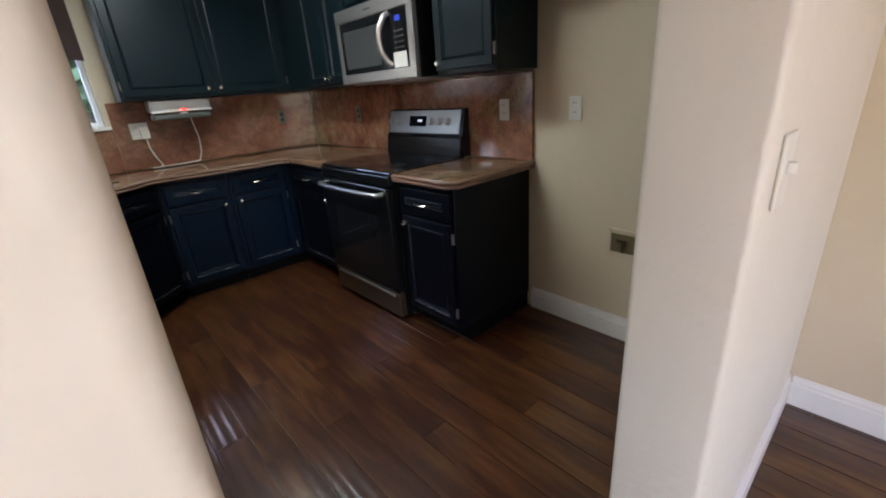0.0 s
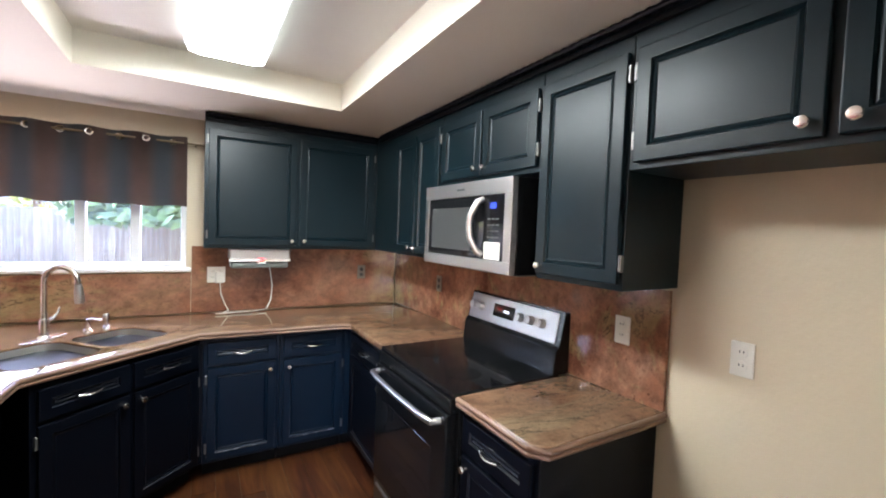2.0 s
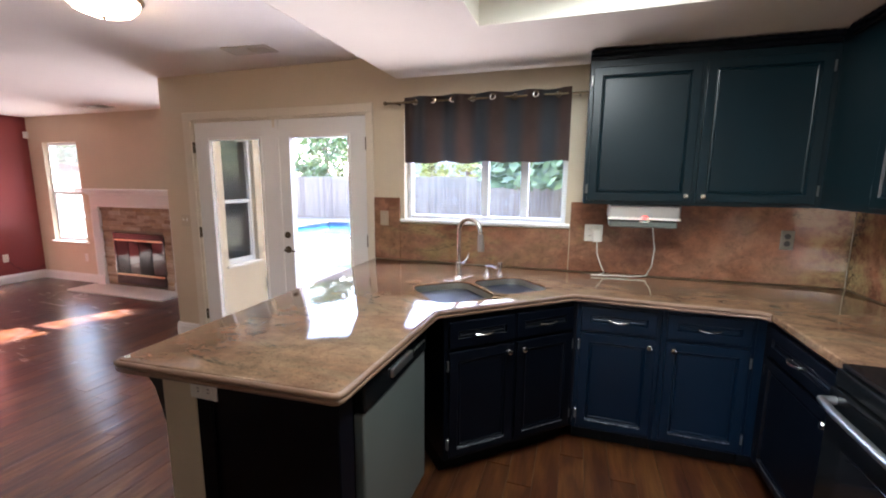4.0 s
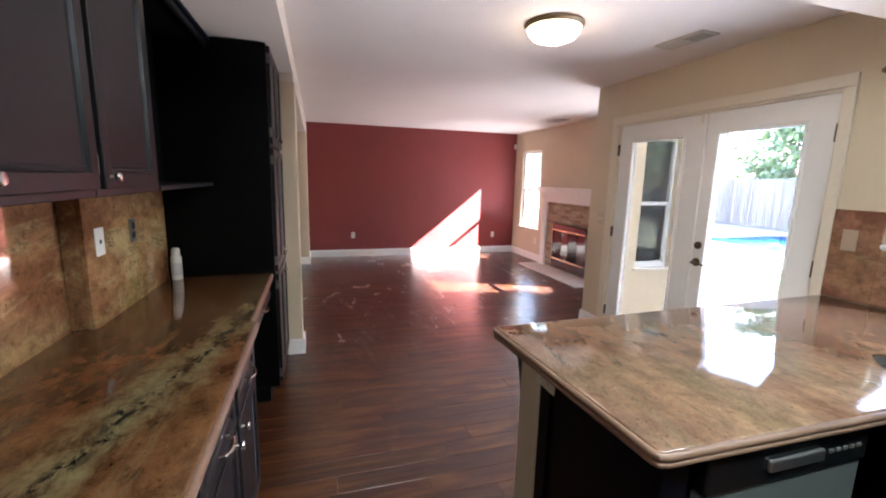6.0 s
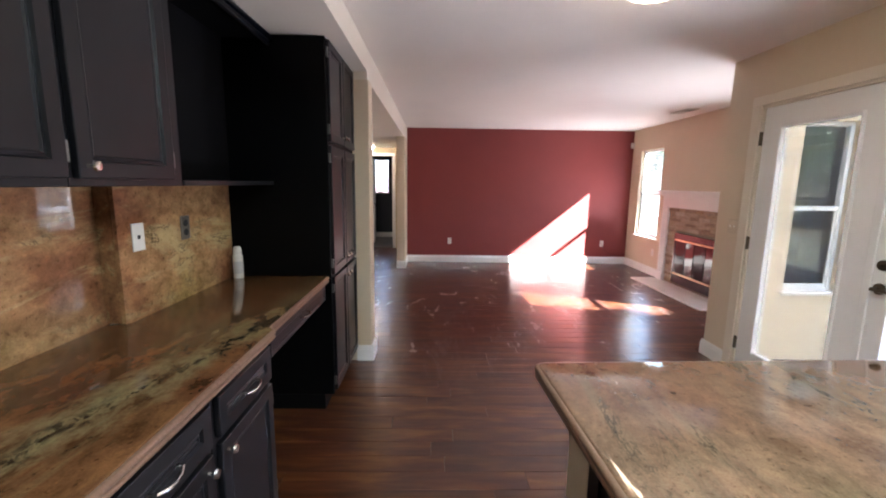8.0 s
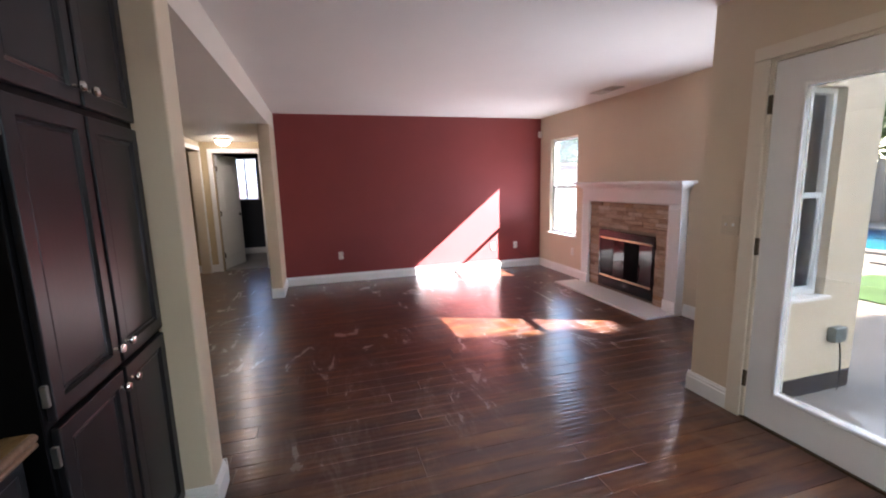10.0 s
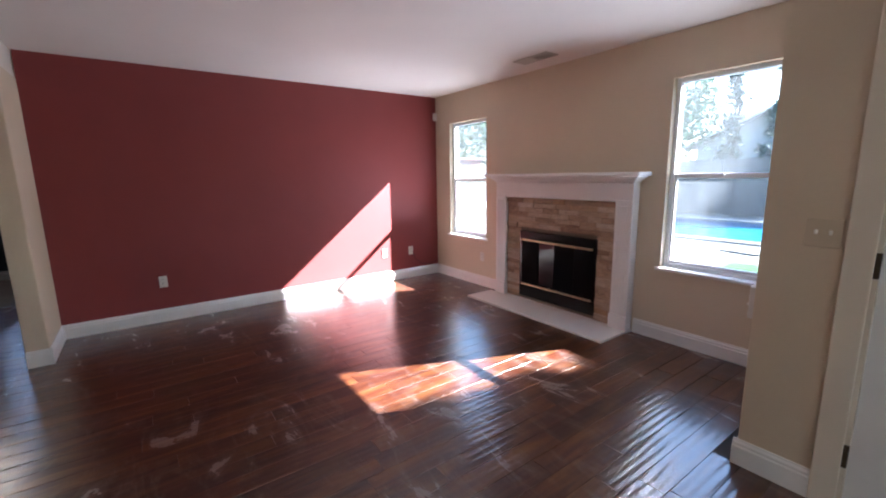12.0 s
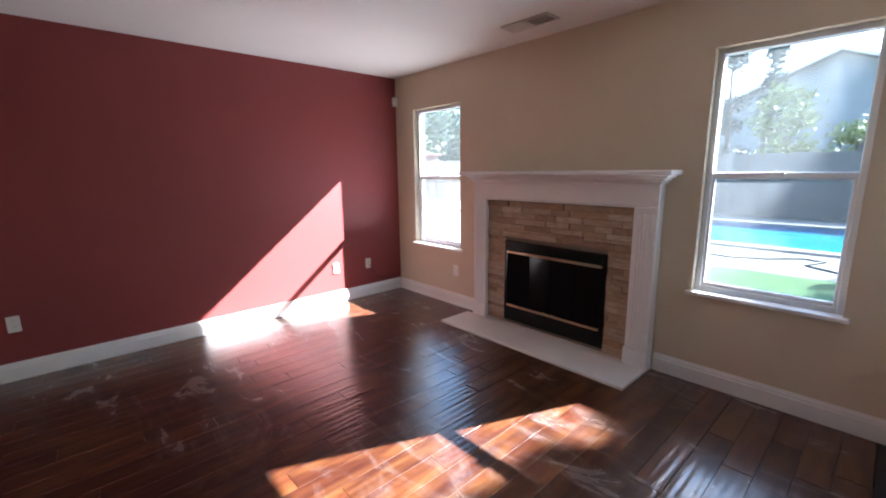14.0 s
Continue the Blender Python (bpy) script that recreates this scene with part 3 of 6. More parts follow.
def cells(xs, ys, zs, solid):
    """One closed solid out of grid cells: solid(i, j, k) tells which are filled."""
    bm = bmesh.new()
    vs = {}

    def vert(i, j, k):
        if (i, j, k) not in vs:
            vs[i, j, k] = bm.verts.new((xs[i], ys[j], zs[k]))
        return vs[i, j, k]

    nx, ny, nz = len(xs) - 1, len(ys) - 1, len(zs) - 1

    def full(i, j, k):
        return 0 <= i < nx and 0 <= j < ny and 0 <= k < nz and solid(i, j, k)

    sides = [((-1, 0, 0), ((0, 0, 0), (0, 0, 1), (0, 1, 1), (0, 1, 0))), ((1, 0, 0), ((1, 0, 0), (1, 1, 0), (1, 1, 1), (1, 0, 1))),
             ((0, -1, 0), ((0, 0, 0), (1, 0, 0), (1, 0, 1), (0, 0, 1))), ((0, 1, 0), ((0, 1, 0), (0, 1, 1), (1, 1, 1), (1, 1, 0))),
             ((0, 0, -1), ((0, 0, 0), (0, 1, 0), (1, 1, 0), (1, 0, 0))), ((0, 0, 1), ((0, 0, 1), (1, 0, 1), (1, 1, 1), (0, 1, 1)))]
    for i in range(nx):
        for j in range(ny):
            for k in range(nz):
                if full(i, j, k):
                    for (a, b, c), q in sides:
                        if not full(i + a, j + b, k + c):
                            bm.faces.new([vert(i + x, j + y, k + z) for x, y, z in q])
    return bm


def to_object(name, bm, mat, parent=None, m=None, smooth=False):
    me = bpy.data.meshes.new(name)
    bm.to_mesh(me)
    bm.free()
    if smooth:
        me.polygons.foreach_set("use_smooth", [True] * len(me.polygons))
        me.set_sharp_from_angle(angle=radians(38))
    me.materials.append(mat)
    ob = new(name, me)
    ob.parent = parent
    if m is not None:
        ob.matrix_basis = m
    return ob


def part(name, bm, mat, parent, label="", m=None, smooth=False):
    ob = to_object(name, bm, mat, parent, m, smooth)
    if label:
        ob["label"] = label
    return ob


def thing(name, label, category, m=None, group="", kind=""):
    ob = new(name)
    ob.empty_display_size = 0.1
    if m is not None:
        ob.matrix_basis = m
    return tagged(ob, label, category, group, kind)


def structure(name, bm, mat, label, category="wall", smooth=False):
    return tagged(to_object(name, bm, mat, smooth=smooth), label, category, kind="structure")


def wall(name, mat, label, xr, yr, zr, holes=(), along="x", bull=()):
    """A wall block with holes (a0, a1, z0, z1) through it, along x or y; bull: corners (x, y) rounded to a bullnose."""
    r = xr if along == "x" else yr
    us = sorted({*r, *[h[0] for h in holes], *[h[1] for h in holes]})
    zs = sorted({*zr, *[h[2] for h in holes], *[h[3] for h in holes]})

    def solid(u, k):
        a, z = (us[u] + us[u + 1]) / 2, (zs[k] + zs[k + 1]) / 2
        return not any(h[0] < a < h[1] and h[2] < z < h[3] for h in holes)

    if along == "x":
        bm = cells(us, list(yr), zs, lambda i, j, k: solid(i, k))
    else:
        bm = cells(list(xr), us, zs, lambda i, j, k: solid(j, k))
    if bull:
        es = [e for e in bm.edges if abs(e.verts[0].co.z - e.verts[1].co.z) > 0.01 and any((Vector((p[0], p[1])) - e.verts[0].co.xy).length < 1e-3 for p in bull)]
        bmesh.ops.bevel(bm, geom=es, offset=0.011, segments=4, affect="EDGES", profile=0.5)
    return structure(name, bm, mat, label, smooth=bool(bull))


# ---------------------------------------------------------------- the large structure
CZ, SZ, HZ = 2.45, 2.285, 2.225
EAST, NORTH, FAMILY, WEST = 2.335, 4.33, 5.555, -7.18
JOG = -2.94
DOOR_X0, DOOR_X1 = -2.60, -0.785
WIN_K = (-0.49, 0.717, 1.235, 2.10)
WIN_1 = (-6.86, -6.13, 0.612, 2.075)
WIN_2 = (-3.975, -3.25, 0.625, 2.115)
WIN_J = (4.86, 5.32, 0.60, 2.00)

wall("wall_east", WALL, "cream painted wall behind the range", (EAST, EAST + 0.14), (-3.0, NORTH + 0.14), (0, 2.6), along="y")
wall("wall_north_kitchen", WALL, "cream wall with kitchen window and patio doors", (JOG, EAST), (NORTH, NORTH + 0.14), (0, 2.6), [WIN_K, (DOOR_X0, DOOR_X1, 0, 2.07)], bull=[(JOG, NORTH)])
wall("wall_jog", WALL, "cream return wall with a narrow window", (JOG, JOG + 0.14), (NORTH + 0.14, FAMILY), (0, 2.6), [WIN_J], along="y")
wall("wall_north_family", WALL, "beige wall with fireplace and two windows", (WEST - 0.14, JOG + 0.14), (FAMILY, FAMILY + 0.14), (0, 2.6), [WIN_1, WIN_2])
wall("wall_west_accent", RED, "dark red accent wall with scuffs", (WEST - 0.14, WEST), (1.42, FAMILY), (0, 2.6), along="y")
wall("wall_return", WALL, "cream wall end beside the hall opening", (-8.83, -6.56), (1.28, 1.42), (0, HZ), bull=[(-6.56, 1.28), (-6.56, 1.42)])
wall("wall_post", WALL, "cream wall end beside the pantry cabinet", (-2.93, -2.75), (0.08, 1.42), (0, HZ), along="y", bull=[(-2.93, 1.42), (-2.75, 1.42)])
wall("wall_hall_south", WALL, "cream hall wall with a white door", (-8.83, -2.75), (-0.06, 0.08), (0, HZ), [(-6.92, -6.06, 0, 2.05), (-8.72, -7.22, 0, 2.07)])
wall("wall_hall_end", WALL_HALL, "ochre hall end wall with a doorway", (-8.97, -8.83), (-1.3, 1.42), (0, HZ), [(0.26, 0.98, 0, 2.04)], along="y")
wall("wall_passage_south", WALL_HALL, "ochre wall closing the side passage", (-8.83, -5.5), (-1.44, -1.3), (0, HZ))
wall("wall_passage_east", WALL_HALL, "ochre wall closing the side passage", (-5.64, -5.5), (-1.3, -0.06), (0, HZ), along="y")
wall("wall_desk", WALL_WHITE, "textured off-white wall behind the desk counter", (-2.75, 0.400), (0.50, 0.60), (0, SZ), bull=[(0.400, 0.50), (0.400, 0.60)])
wall("wall_stub", WALL_WHITE, "off-white wall end beside the fridge recess", (1.093, EAST), (0.52, 0.688), (0, SZ), bull=[(1.093, 0.52), (1.093, 0.688)])
wall("wall_doorway_header", WALL_WHITE, "off-white header above the kitchen doorway", (0.400, 1.093), (0.50, 0.60), (2.12, SZ))
# the window hole here is assumed, sited to match the entry lamp
wall("wall_south_room", WALL, "beige wall of the entry room", (-2.75, EAST), (-3.14, -3.0), (0, 2.6), [(-2.1, 0.1, 0.5, 2.1)])
wall("wall_south_room_west", WALL, "beige side wall of the entry room", (-2.75, -2.61), (-3.0, 0.50), (0, 2.6), along="y")
wall("wall_bath_north", DARKROOM, "dark navy bathroom wall", (-10.9, -8.97), (1.9, 2.0), (0, SZ))
wall("wall_bath_south", DARKROOM, "dark navy bathroom wall", (-10.9, -8.97), (-0.6, -0.5), (0, SZ))
wall("wall_bath_west", DARKROOM, "dark navy bathroom wall with a small window", (-10.9, -10.8), (-0.5, 1.9), (0, SZ), [(0.20, 0.70, 1.18, 2.08)], along="y")
wall("wall_bath_face", DARKROOM, "dark navy bathroom wall beside the doorway", (-8.985, -8.97), (-0.5, 1.9), (0, SZ), [(0.26, 0.98, 0, 2.04)], along="y")

xs = [WEST - 0.14, JOG + 0.14, EAST + 0.14]
ys = [1.30, NORTH + 0.14, FAMILY + 0.14]
structure("ceiling", cells(xs, ys, [CZ, CZ + 0.15], lambda i, j, k: not (i == 1 and j == 1)), CEIL, "white painted ceiling", "ceiling")
TRAY = (0.275, 1.55, 1.55, 3.48)
xs = [-2.75, -0.55, TRAY[0], TRAY[1], EAST]
ys = [0.50, 1.41, TRAY[2], TRAY[3], NORTH]
structure("ceiling_soffit", cells(xs, ys, [SZ, CZ], lambda i, j, k: j == 0 if i == 0 else not (i == 2 and j == 2)), SOFFIT, "dropped soffit with a tray recess", "ceiling")
structure("ceiling_hall", box((-8.83, -1.3, HZ), (-2.75, 1.41, CZ)), SOFFIT, "lowered white hall ceiling with its header", "ceiling")


def soffit_slope():
    """The soffit's slanting side above the peninsula."""
    bm = bmesh.new()
    prof = [(-0.5505, SZ + 0.0005), (-0.5505, CZ), (-0.84, CZ)]
    a = [bm.verts.new((x, 1.411, z)) for x, z in prof]
    b = [bm.verts.new((x, NORTH, z)) for x, z in prof]
    for k in range(3):
        bm.faces.new((a[k], a[(k + 1) % 3], b[(k + 1) % 3], b[k]))
    bm.faces.new(a)
    bm.faces.new(b)
    bmesh.ops.recalc_face_normals(bm, faces=bm.faces)
    return bm


structure("ceiling_slope", soffit_slope(), SOFFIT, "slanting white side of the dropped soffit", "ceiling")
structure("ceiling_entry", box((-2.75, -3.0, CZ), (EAST, 0.50, CZ + 0.15)), CEIL, "white ceiling of the entry room", "ceiling")
structure("ceiling_bath", box((-10.9, -0.6, SZ), (-8.97, 2.0, SZ + 0.12)), DARKROOM, "dark bathroom ceiling", "ceiling")
structure("roof_deck", box((-11.0, -3.2, 2.62), (JOG + 0.3, FAMILY + 0.25, 2.72)), ROOFTILE, "flat roof deck above the rooms", "roof")
structure("roof_deck_east", box((JOG + 0.3, -3.2, 2.62), (EAST + 0.3, NORTH + 0.35, 2.72)), ROOFTILE, "flat roof deck above the kitchen", "roof")
structure("subfloor", box((-11.0, -3.1, -0.14), (EAST + 0.1, NORTH + 0.14, -0.007)), SEAM, "dark floor base under the planks", "floor")
structure("subfloor_family", box((WEST - 0.14, NORTH + 0.14, -0.14), (JOG + 0.14, FAMILY + 0.14, -0.007)), SEAM, "dark floor base under the planks", "floor")
structure("bath_floor", box((-10.8, -0.5, -0.006), (-8.9, 1.9, 0.001)), paint("grey_bath_tile", (0.16, 0.15, 0.13), 0.4, 0.3, 20, 0.5), "mottled grey bathroom floor", "floor")


def baseboard(p, q, out, h=0.13, t=0.016):
    """A moulded skirting from p to q, standing out along the unit vector out."""
    p, q, o = Vector((*p, 0)), Vector((*q, 0)), Vector((*out, 0))
    prof = [(0, 0), (t, 0), (t, h * 0.72), (t * 0.72, h * 0.76), (t * 0.72, h * 0.86), (t * 0.35, h * 0.94), (t * 0.3, h), (0, h)]
    bm = bmesh.new()
    a = [bm.verts.new(p + o * u + Vector((0, 0, z + 0.001))) for u, z in prof]
    b = [bm.verts.new(q + o * u + Vector((0, 0, z + 0.001))) for u, z in prof]
    for k in range(len(prof)):
        n = (k + 1) % len(prof)
        bm.faces.new((a[k], a[n], b[n], b[k]))
    bm.faces.new(a)
    bm.faces.new(b)
    bmesh.ops.recalc_face_normals(bm, faces=bm.faces)
    return structure("baseboard", bm, TRIM, "white moulded baseboard along the wall", "baseboard")


baseboard((WEST, 1.42), (WEST, FAMILY), (1, 0))
baseboard((WEST + 0.018, FAMILY), (-5.88, FAMILY), (0, -1))
baseboard((-4.17, FAMILY), (JOG, FAMILY), (0, -1))
baseboard((JOG, FAMILY - 0.018), (JOG, NORTH), (-1, 0))
baseboard((JOG - 0.016, NORTH), (-2.665, NORTH), (0, -1))
baseboard((-6.56, 1.42), (WEST + 0.018, 1.42), (0, 1))
baseboard((-6.56, 1.436), (-6.56, 1.28), (1, 0))
baseboard((-2.93, 1.28), (-2.93, 1.436), (-1, 0))
baseboard((-2.93, 1.42), (-2.75, 1.42), (0, 1))
baseboard((-2.75, 1.436), (-2.75, 1.30), (1, 0))
baseboard((EAST, 1.79), (EAST, 0.688), (-1, 0))
baseboard((EAST, 0.52), (1.093, 0.52), (0, -1))
baseboard((EAST, -3.0), (EAST, 0.504), (-1, 0))
baseboard((-8.83, -1.3), (-8.83, 0.20), (1, 0))
baseboard((-7.2, 0.08), (-6.99, 0.08), (0, 1))
baseboard((-6.0, 0.08), (-2.95, 0.08), (0, 1))
baseboard((-10.8, -0.5), (-10.8, 1.9), (1, 0))


# ---------------------------------------------------------------- windows
def hung_window(name, x0, x1, z0, z1, m, label, slider=None, pane=GLASS):
    """A vinyl window set in the wall's depth: local x along the wall, y outwards, z up."""
    w = thing(name, label, "window", m, kind="structure")
    f, y0, y1 = 0.034, 0.055, 0.125
    fr = bmesh.new()
    add_box(fr, (x0, y0, z0), (x0 + f, y1, z1), 0.004, 1)
    add_box(fr, (x1 - f, y0, z0), (x1, y1, z1), 0.004, 1)
    add_box(fr, (x0 + f, y0, z0), (x1 - f, y1, z0 + f), 0.004, 1)
    add_box(fr, (x0 + f, y0, z1 - f), (x1 - f, y1, z1), 0.004, 1)
    part("window_frame", fr, VINYL, w)
    part("window_sill", box((x0 - 0.03, -0.035, z0 - 0.022), (x1 + 0.03, 0.052, z0 + 0.004), 0.006), TRIM, w)
    if slider is None:
        zm = z0 + (z1 - z0) * 0.5
        part("meeting_rail", box((x0 + f, y0 + 0.008, zm - 0.019), (x1 - f, y1 - 0.012, zm + 0.019), 0.005), VINYL, w)
        lk = box(((x0 + x1) / 2 - 0.03, y0 - 0.012, zm + 0.0), ((x0 + x1) / 2 + 0.03, y0 + 0.006, zm + 0.022), 0.004)
        part("sash_lock", lk, VINYL, w)
        panes = [(x0 + f, x1 - f, z0 + f, zm - 0.019, 0.08), (x0 + f, x1 - f, zm + 0.019, z1 - f, 0.10)]
        st = bmesh.new()
        for a, b in ((x0 + f, x0 + f + 0.016), (x1 - f - 0.016, x1 - f)):
            add_box(st, (a, 0.066, z0 + f), (b, 0.094, zm - 0.019), 0.003, 1)
        add_box(st, (x0 + f + 0.016, 0.066, z0 + f), (x1 - f - 0.016, 0.094, z0 + f + 0.024), 0.003, 1)
        part("lower_sash", st, VINYL, w)
    else:
        panes = []
        cuts = [x0 + f, *slider, x1 - f]
        for a in slider:
            part("mullion", box((a - 0.028, y0 + 0.004, z0 + f), (a + 0.028, y1 - 0.01, z1 - f), 0.005), VINYL, w)
        for a, b in zip(cuts, cuts[1:]):
            panes.append((a + (0.028 if a in slider else 0), b - (0.028 if b in slider else 0), z0 + f, z1 - f, 0.09))
    for a, b, c, d, y in panes:
        g = part("pane", box((a, y, c), (b, y + 0.004, d)), pane, w)
        g.visible_shadow = False
    return w


hung_window("window_1", WIN_1[0], WIN_1[1], WIN_1[2], WIN_1[3], pose(0, FAMILY, 0), "narrow white single-hung window beside the red wall")
hung_window("window_2", WIN_2[0], WIN_2[1], WIN_2[2], WIN_2[3], pose(0, FAMILY, 0), "white single-hung window overlooking the pool")
hung_window("window_3", WIN_K[0], WIN_K[1], WIN_K[2], WIN_K[3], pose(0, NORTH, 0), "white sliding kitchen window above the sink", slider=[0.13, 0.42], pane=GLASS_CLEAR)
hung_window("window_4", WIN_J[0], WIN_J[1], WIN_J[2], WIN_J[3], pose(JOG, 0, 0, 0, 0, 90) @ pose(0, -0.14, 0), "narrow white window in the return wall")
bw = thing("window_5", "small frosted bathroom window, reddish below", "window", kind="structure")
fr = bmesh.new()
for lo, hi in (((-10.86, 0.20, 1.18), (-10.78, 0.23, 2.08)), ((-10.86, 0.67, 1.18), (-10.78, 0.70, 2.08)), ((-10.86, 0.23, 1.18), (-10.78, 0.67, 1.21)),
               ((-10.86, 0.23, 2.05), (-10.78, 0.67, 2.08)), ((-10.86, 0.435, 1.21), (-10.80, 0.465, 2.05))):
    add_box(fr, lo, hi, 0.003, 1)
part("window_frame", fr, VINYL, bw)
for a, b in ((0.23, 0.435), (0.465, 0.67)):
    g = part("pane", box((-10.85, a, 1.21), (-10.845, b, 2.05)), FROST, bw)
    g.visible_shadow = False


# ---------------------------------------------------------------- doors
def french_leaf(parent, x0, x1, glass_rect, handle_x, pane):
    gx0, gx1, gz0, gz1 = glass_rect
    y0, y1 = NORTH + 0.012, NORTH + 0.056
    z0, z1 = 0.012, 2.035
    leaf = part("door_leaf", cells([x0, gx0, gx1, x1], [y0, y1], [z0, gz0, gz1, z1], lambda i, j, k: not (i == 1 and k == 1)), DOORWHITE, parent)
    t = bmesh.new()
    w = 0.022
    for a, b, c, d in ((gx0 - w, gx0, gz0 - w, gz1 + w), (gx1, gx1 + w, gz0 - w, gz1 + w), (gx0, gx1, gz0 - w, gz0), (gx0, gx1, gz1, gz1 + w)):
        add_box(t, (a, y0 - 0.010, c), (b, y0 + 0.006, d), 0.004, 1)
    part("glazing_bead", t, DOORWHITE, leaf)
    g = part("pane", box((gx0, NORTH + 0.032, gz0), (gx1, NORTH + 0.036, gz1)), pane, leaf)
    g.visible_shadow = False
    if handle_x is not None:
        m = Matrix.Translation((handle_x, y0, 0.93)) @ pose(0, 0, 0, 90)
        b = add_lathe(bmesh.new(), [(0.0, 0.0), (0.032, 0.0), (0.030, 0.010), (0.012, 0.014), (0.011, 0.05), (0.0, 0.05)], m)
        add_tube(b, [(handle_x, y0 - 0.045, 0.93), (handle_x + 0.03, y0 - 0.05, 0.93), (handle_x + 0.07, y0 - 0.05, 0.928), (handle_x + 0.105, y0 - 0.047, 0.925)], [0.010, 0.009, 0.008, 0.006])
        part("door_handle", b, BRONZE, leaf, "dark lever handle", smooth=True)
        m = Matrix.Translation((handle_x, y0, 1.06)) @ pose(0, 0, 0, 90)
        part("deadbolt", lathe([(0.0, 0.0), (0.030, 0.0), (0.028, 0.010), (0.010, 0.014), (0.010, 0.024), (0.0, 0.024)], m), BRONZE, leaf, smooth=True)
    return leaf


fd = thing("door_1", "white double patio doors with full glass, closed", "door", kind="structure")
french_leaf(fd, -2.56, -1.672, (-2.395, -1.845, 0.232, 1.880), None, GLASS_DIM)
french_leaf(fd, -1.664, -0.822, (-1.535, -0.985, 0.232, 1.880), -1.60, GLASS_CLEAR)
part("astragal", box((-1.69, NORTH + 0.002, 0.012), (-1.645, NORTH + 0.013, 2.035), 0.004), DOORWHITE, fd)
cs = bmesh.new()
add_box(cs, (-2.665, NORTH - 0.018, 0.0), (-2.578, NORTH - 0.001, 2.055), 0.005)
add_box(cs, (-0.808, NORTH - 0.018, 0.0), (-0.748, NORTH - 0.001, 2.055), 0.005)
add_box(cs, (-2.665, NORTH - 0.019, 2.055), (-0.748, NORTH - 0.001, 2.125), 0.005)
part("door_casing", cs, DOORTRIM, fd)
jb = bmesh.new()
add_box(jb, (-2.598, NORTH + 0.001, 0.0), (-2.563, NORTH + 0.135, 2.068))
add_box(jb, (-0.819, NORTH + 0.001, 0.0), (-0.787, NORTH + 0.135, 2.068))
add_box(jb, (-2.563, NORTH + 0.001, 2.038), (-0.819, NORTH + 0.135, 2.068))
part("door_jamb", jb, DOORTRIM, fd)
part("top_bolt", box((-1.70, NORTH + 0.001, 1.97), (-1.675, NORTH + 0.013, 2.04), 0.003), DOORTRIM, fd)
part("threshold", box((-2.60, NORTH + 0.0, -0.004), (-0.785, NORTH + 0.16, 0.010), 0.004), BRONZE, fd)
for z in (0.25, 1.045, 1.82):
    for x in (-2.571, -0.814):
        part("hinge", box((x - 0.009, NORTH - 0.006, z - 0.05), (x + 0.009, NORTH + 0.012, z + 0.05), 0.003), BRONZE, fd)


def panel_leaf(w, h, t=0.035):
    """A moulded two-panel door leaf: x across, y thickness, z up; an arch heads the upper panel."""
    bm = box((0, 0, 0), (w, t, h), 0.002, 1)

    def ring(x0, x1, z0, z1, rise, y):
        def loop(d):
            pts = [(x0 + d, z0 + d), (x1 - d, z0 + d)]
            n = 10
            for k in range(n + 1):
                u = k / n
                pts.append((x1 - d - (x1 - x0 - 2 * d) * u, z1 - d + rise * math.sin(math.pi * u)))
            return pts
        lv = [(0.0, 0.0), (0.012, -0.007), (0.03, -0.007), (0.045, -0.001)]
        sgn = 1 if y == 0 else -1
        loops = [[bm.verts.new((x, y - (0.0068 + dy) * sgn, z)) for x, z in loop(d)] for d, dy in lv]
        for a, b in zip(loops, loops[1:]):
            for k in range(len(a)):
                n2 = (k + 1) % len(a)
                bm.faces.new((a[k], a[n2], b[n2], b[k]))
        bm.faces.new(loops[-1])
    for y in (0, t):
        ring(0.12, w - 0.12, 0.22, 0.86, 0.0, y)
        ring(0.12, w - 0.12, 1.02, h - 0.26, 0.11, y)
    bmesh.ops.recalc_face_normals(bm, faces=bm.faces)
    return bm


def hall_door(name, label, m, w, h, lever_x, hinge_x):
    d = thing(name, label, "door", m, kind="structure")
    leaf = part("door_leaf", panel_leaf(w, h), DOORWHITE, d)
    b = bmesh.new()
    for y, s in ((-0.001, -1), (0.036, 1)):
        add_lathe(b, [(0.0, 0.0), (0.030, 0.0), (0.027, 0.010), (0.011, 0.012), (0.010, 0.045), (0.0, 0.045)], Matrix.Translation((lever_x, y, 0.95)) @ pose(0, 0, 0, 90 if s < 0 else -90))
        q = 1 if lever_x < w / 2 else -1
        add_tube(b, [(lever_x, y + s * 0.04, 0.95), (lever_x + q * 0.05, y + s * 0.045, 0.95), (lever_x + q * 0.11, y + s * 0.042, 0.945)], [0.010, 0.008, 0.006])
    part("door_handle", b, CHROME, leaf, "satin nickel lever handle", smooth=True)
    for z in (0.25, 1.0, 1.78):
        part("hinge", box((hinge_x - 0.011, -0.008, z - 0.045), (hinge_x + 0.011, 0.010, z + 0.045), 0.003), CHROME, leaf)
    return d


hall_door("door_2", "white moulded two-panel hall door, closed", pose(-6.075, 0.06, 0.008, 0, 0, 180), 0.835, 2.03, 0.07, 0.83)
hall_door("door_3", "white moulded door standing open into the bathroom", pose(-8.99, 0.275, 0.008, 0, 0, 162), 0.70, 2.02, 0.63, 0.005)


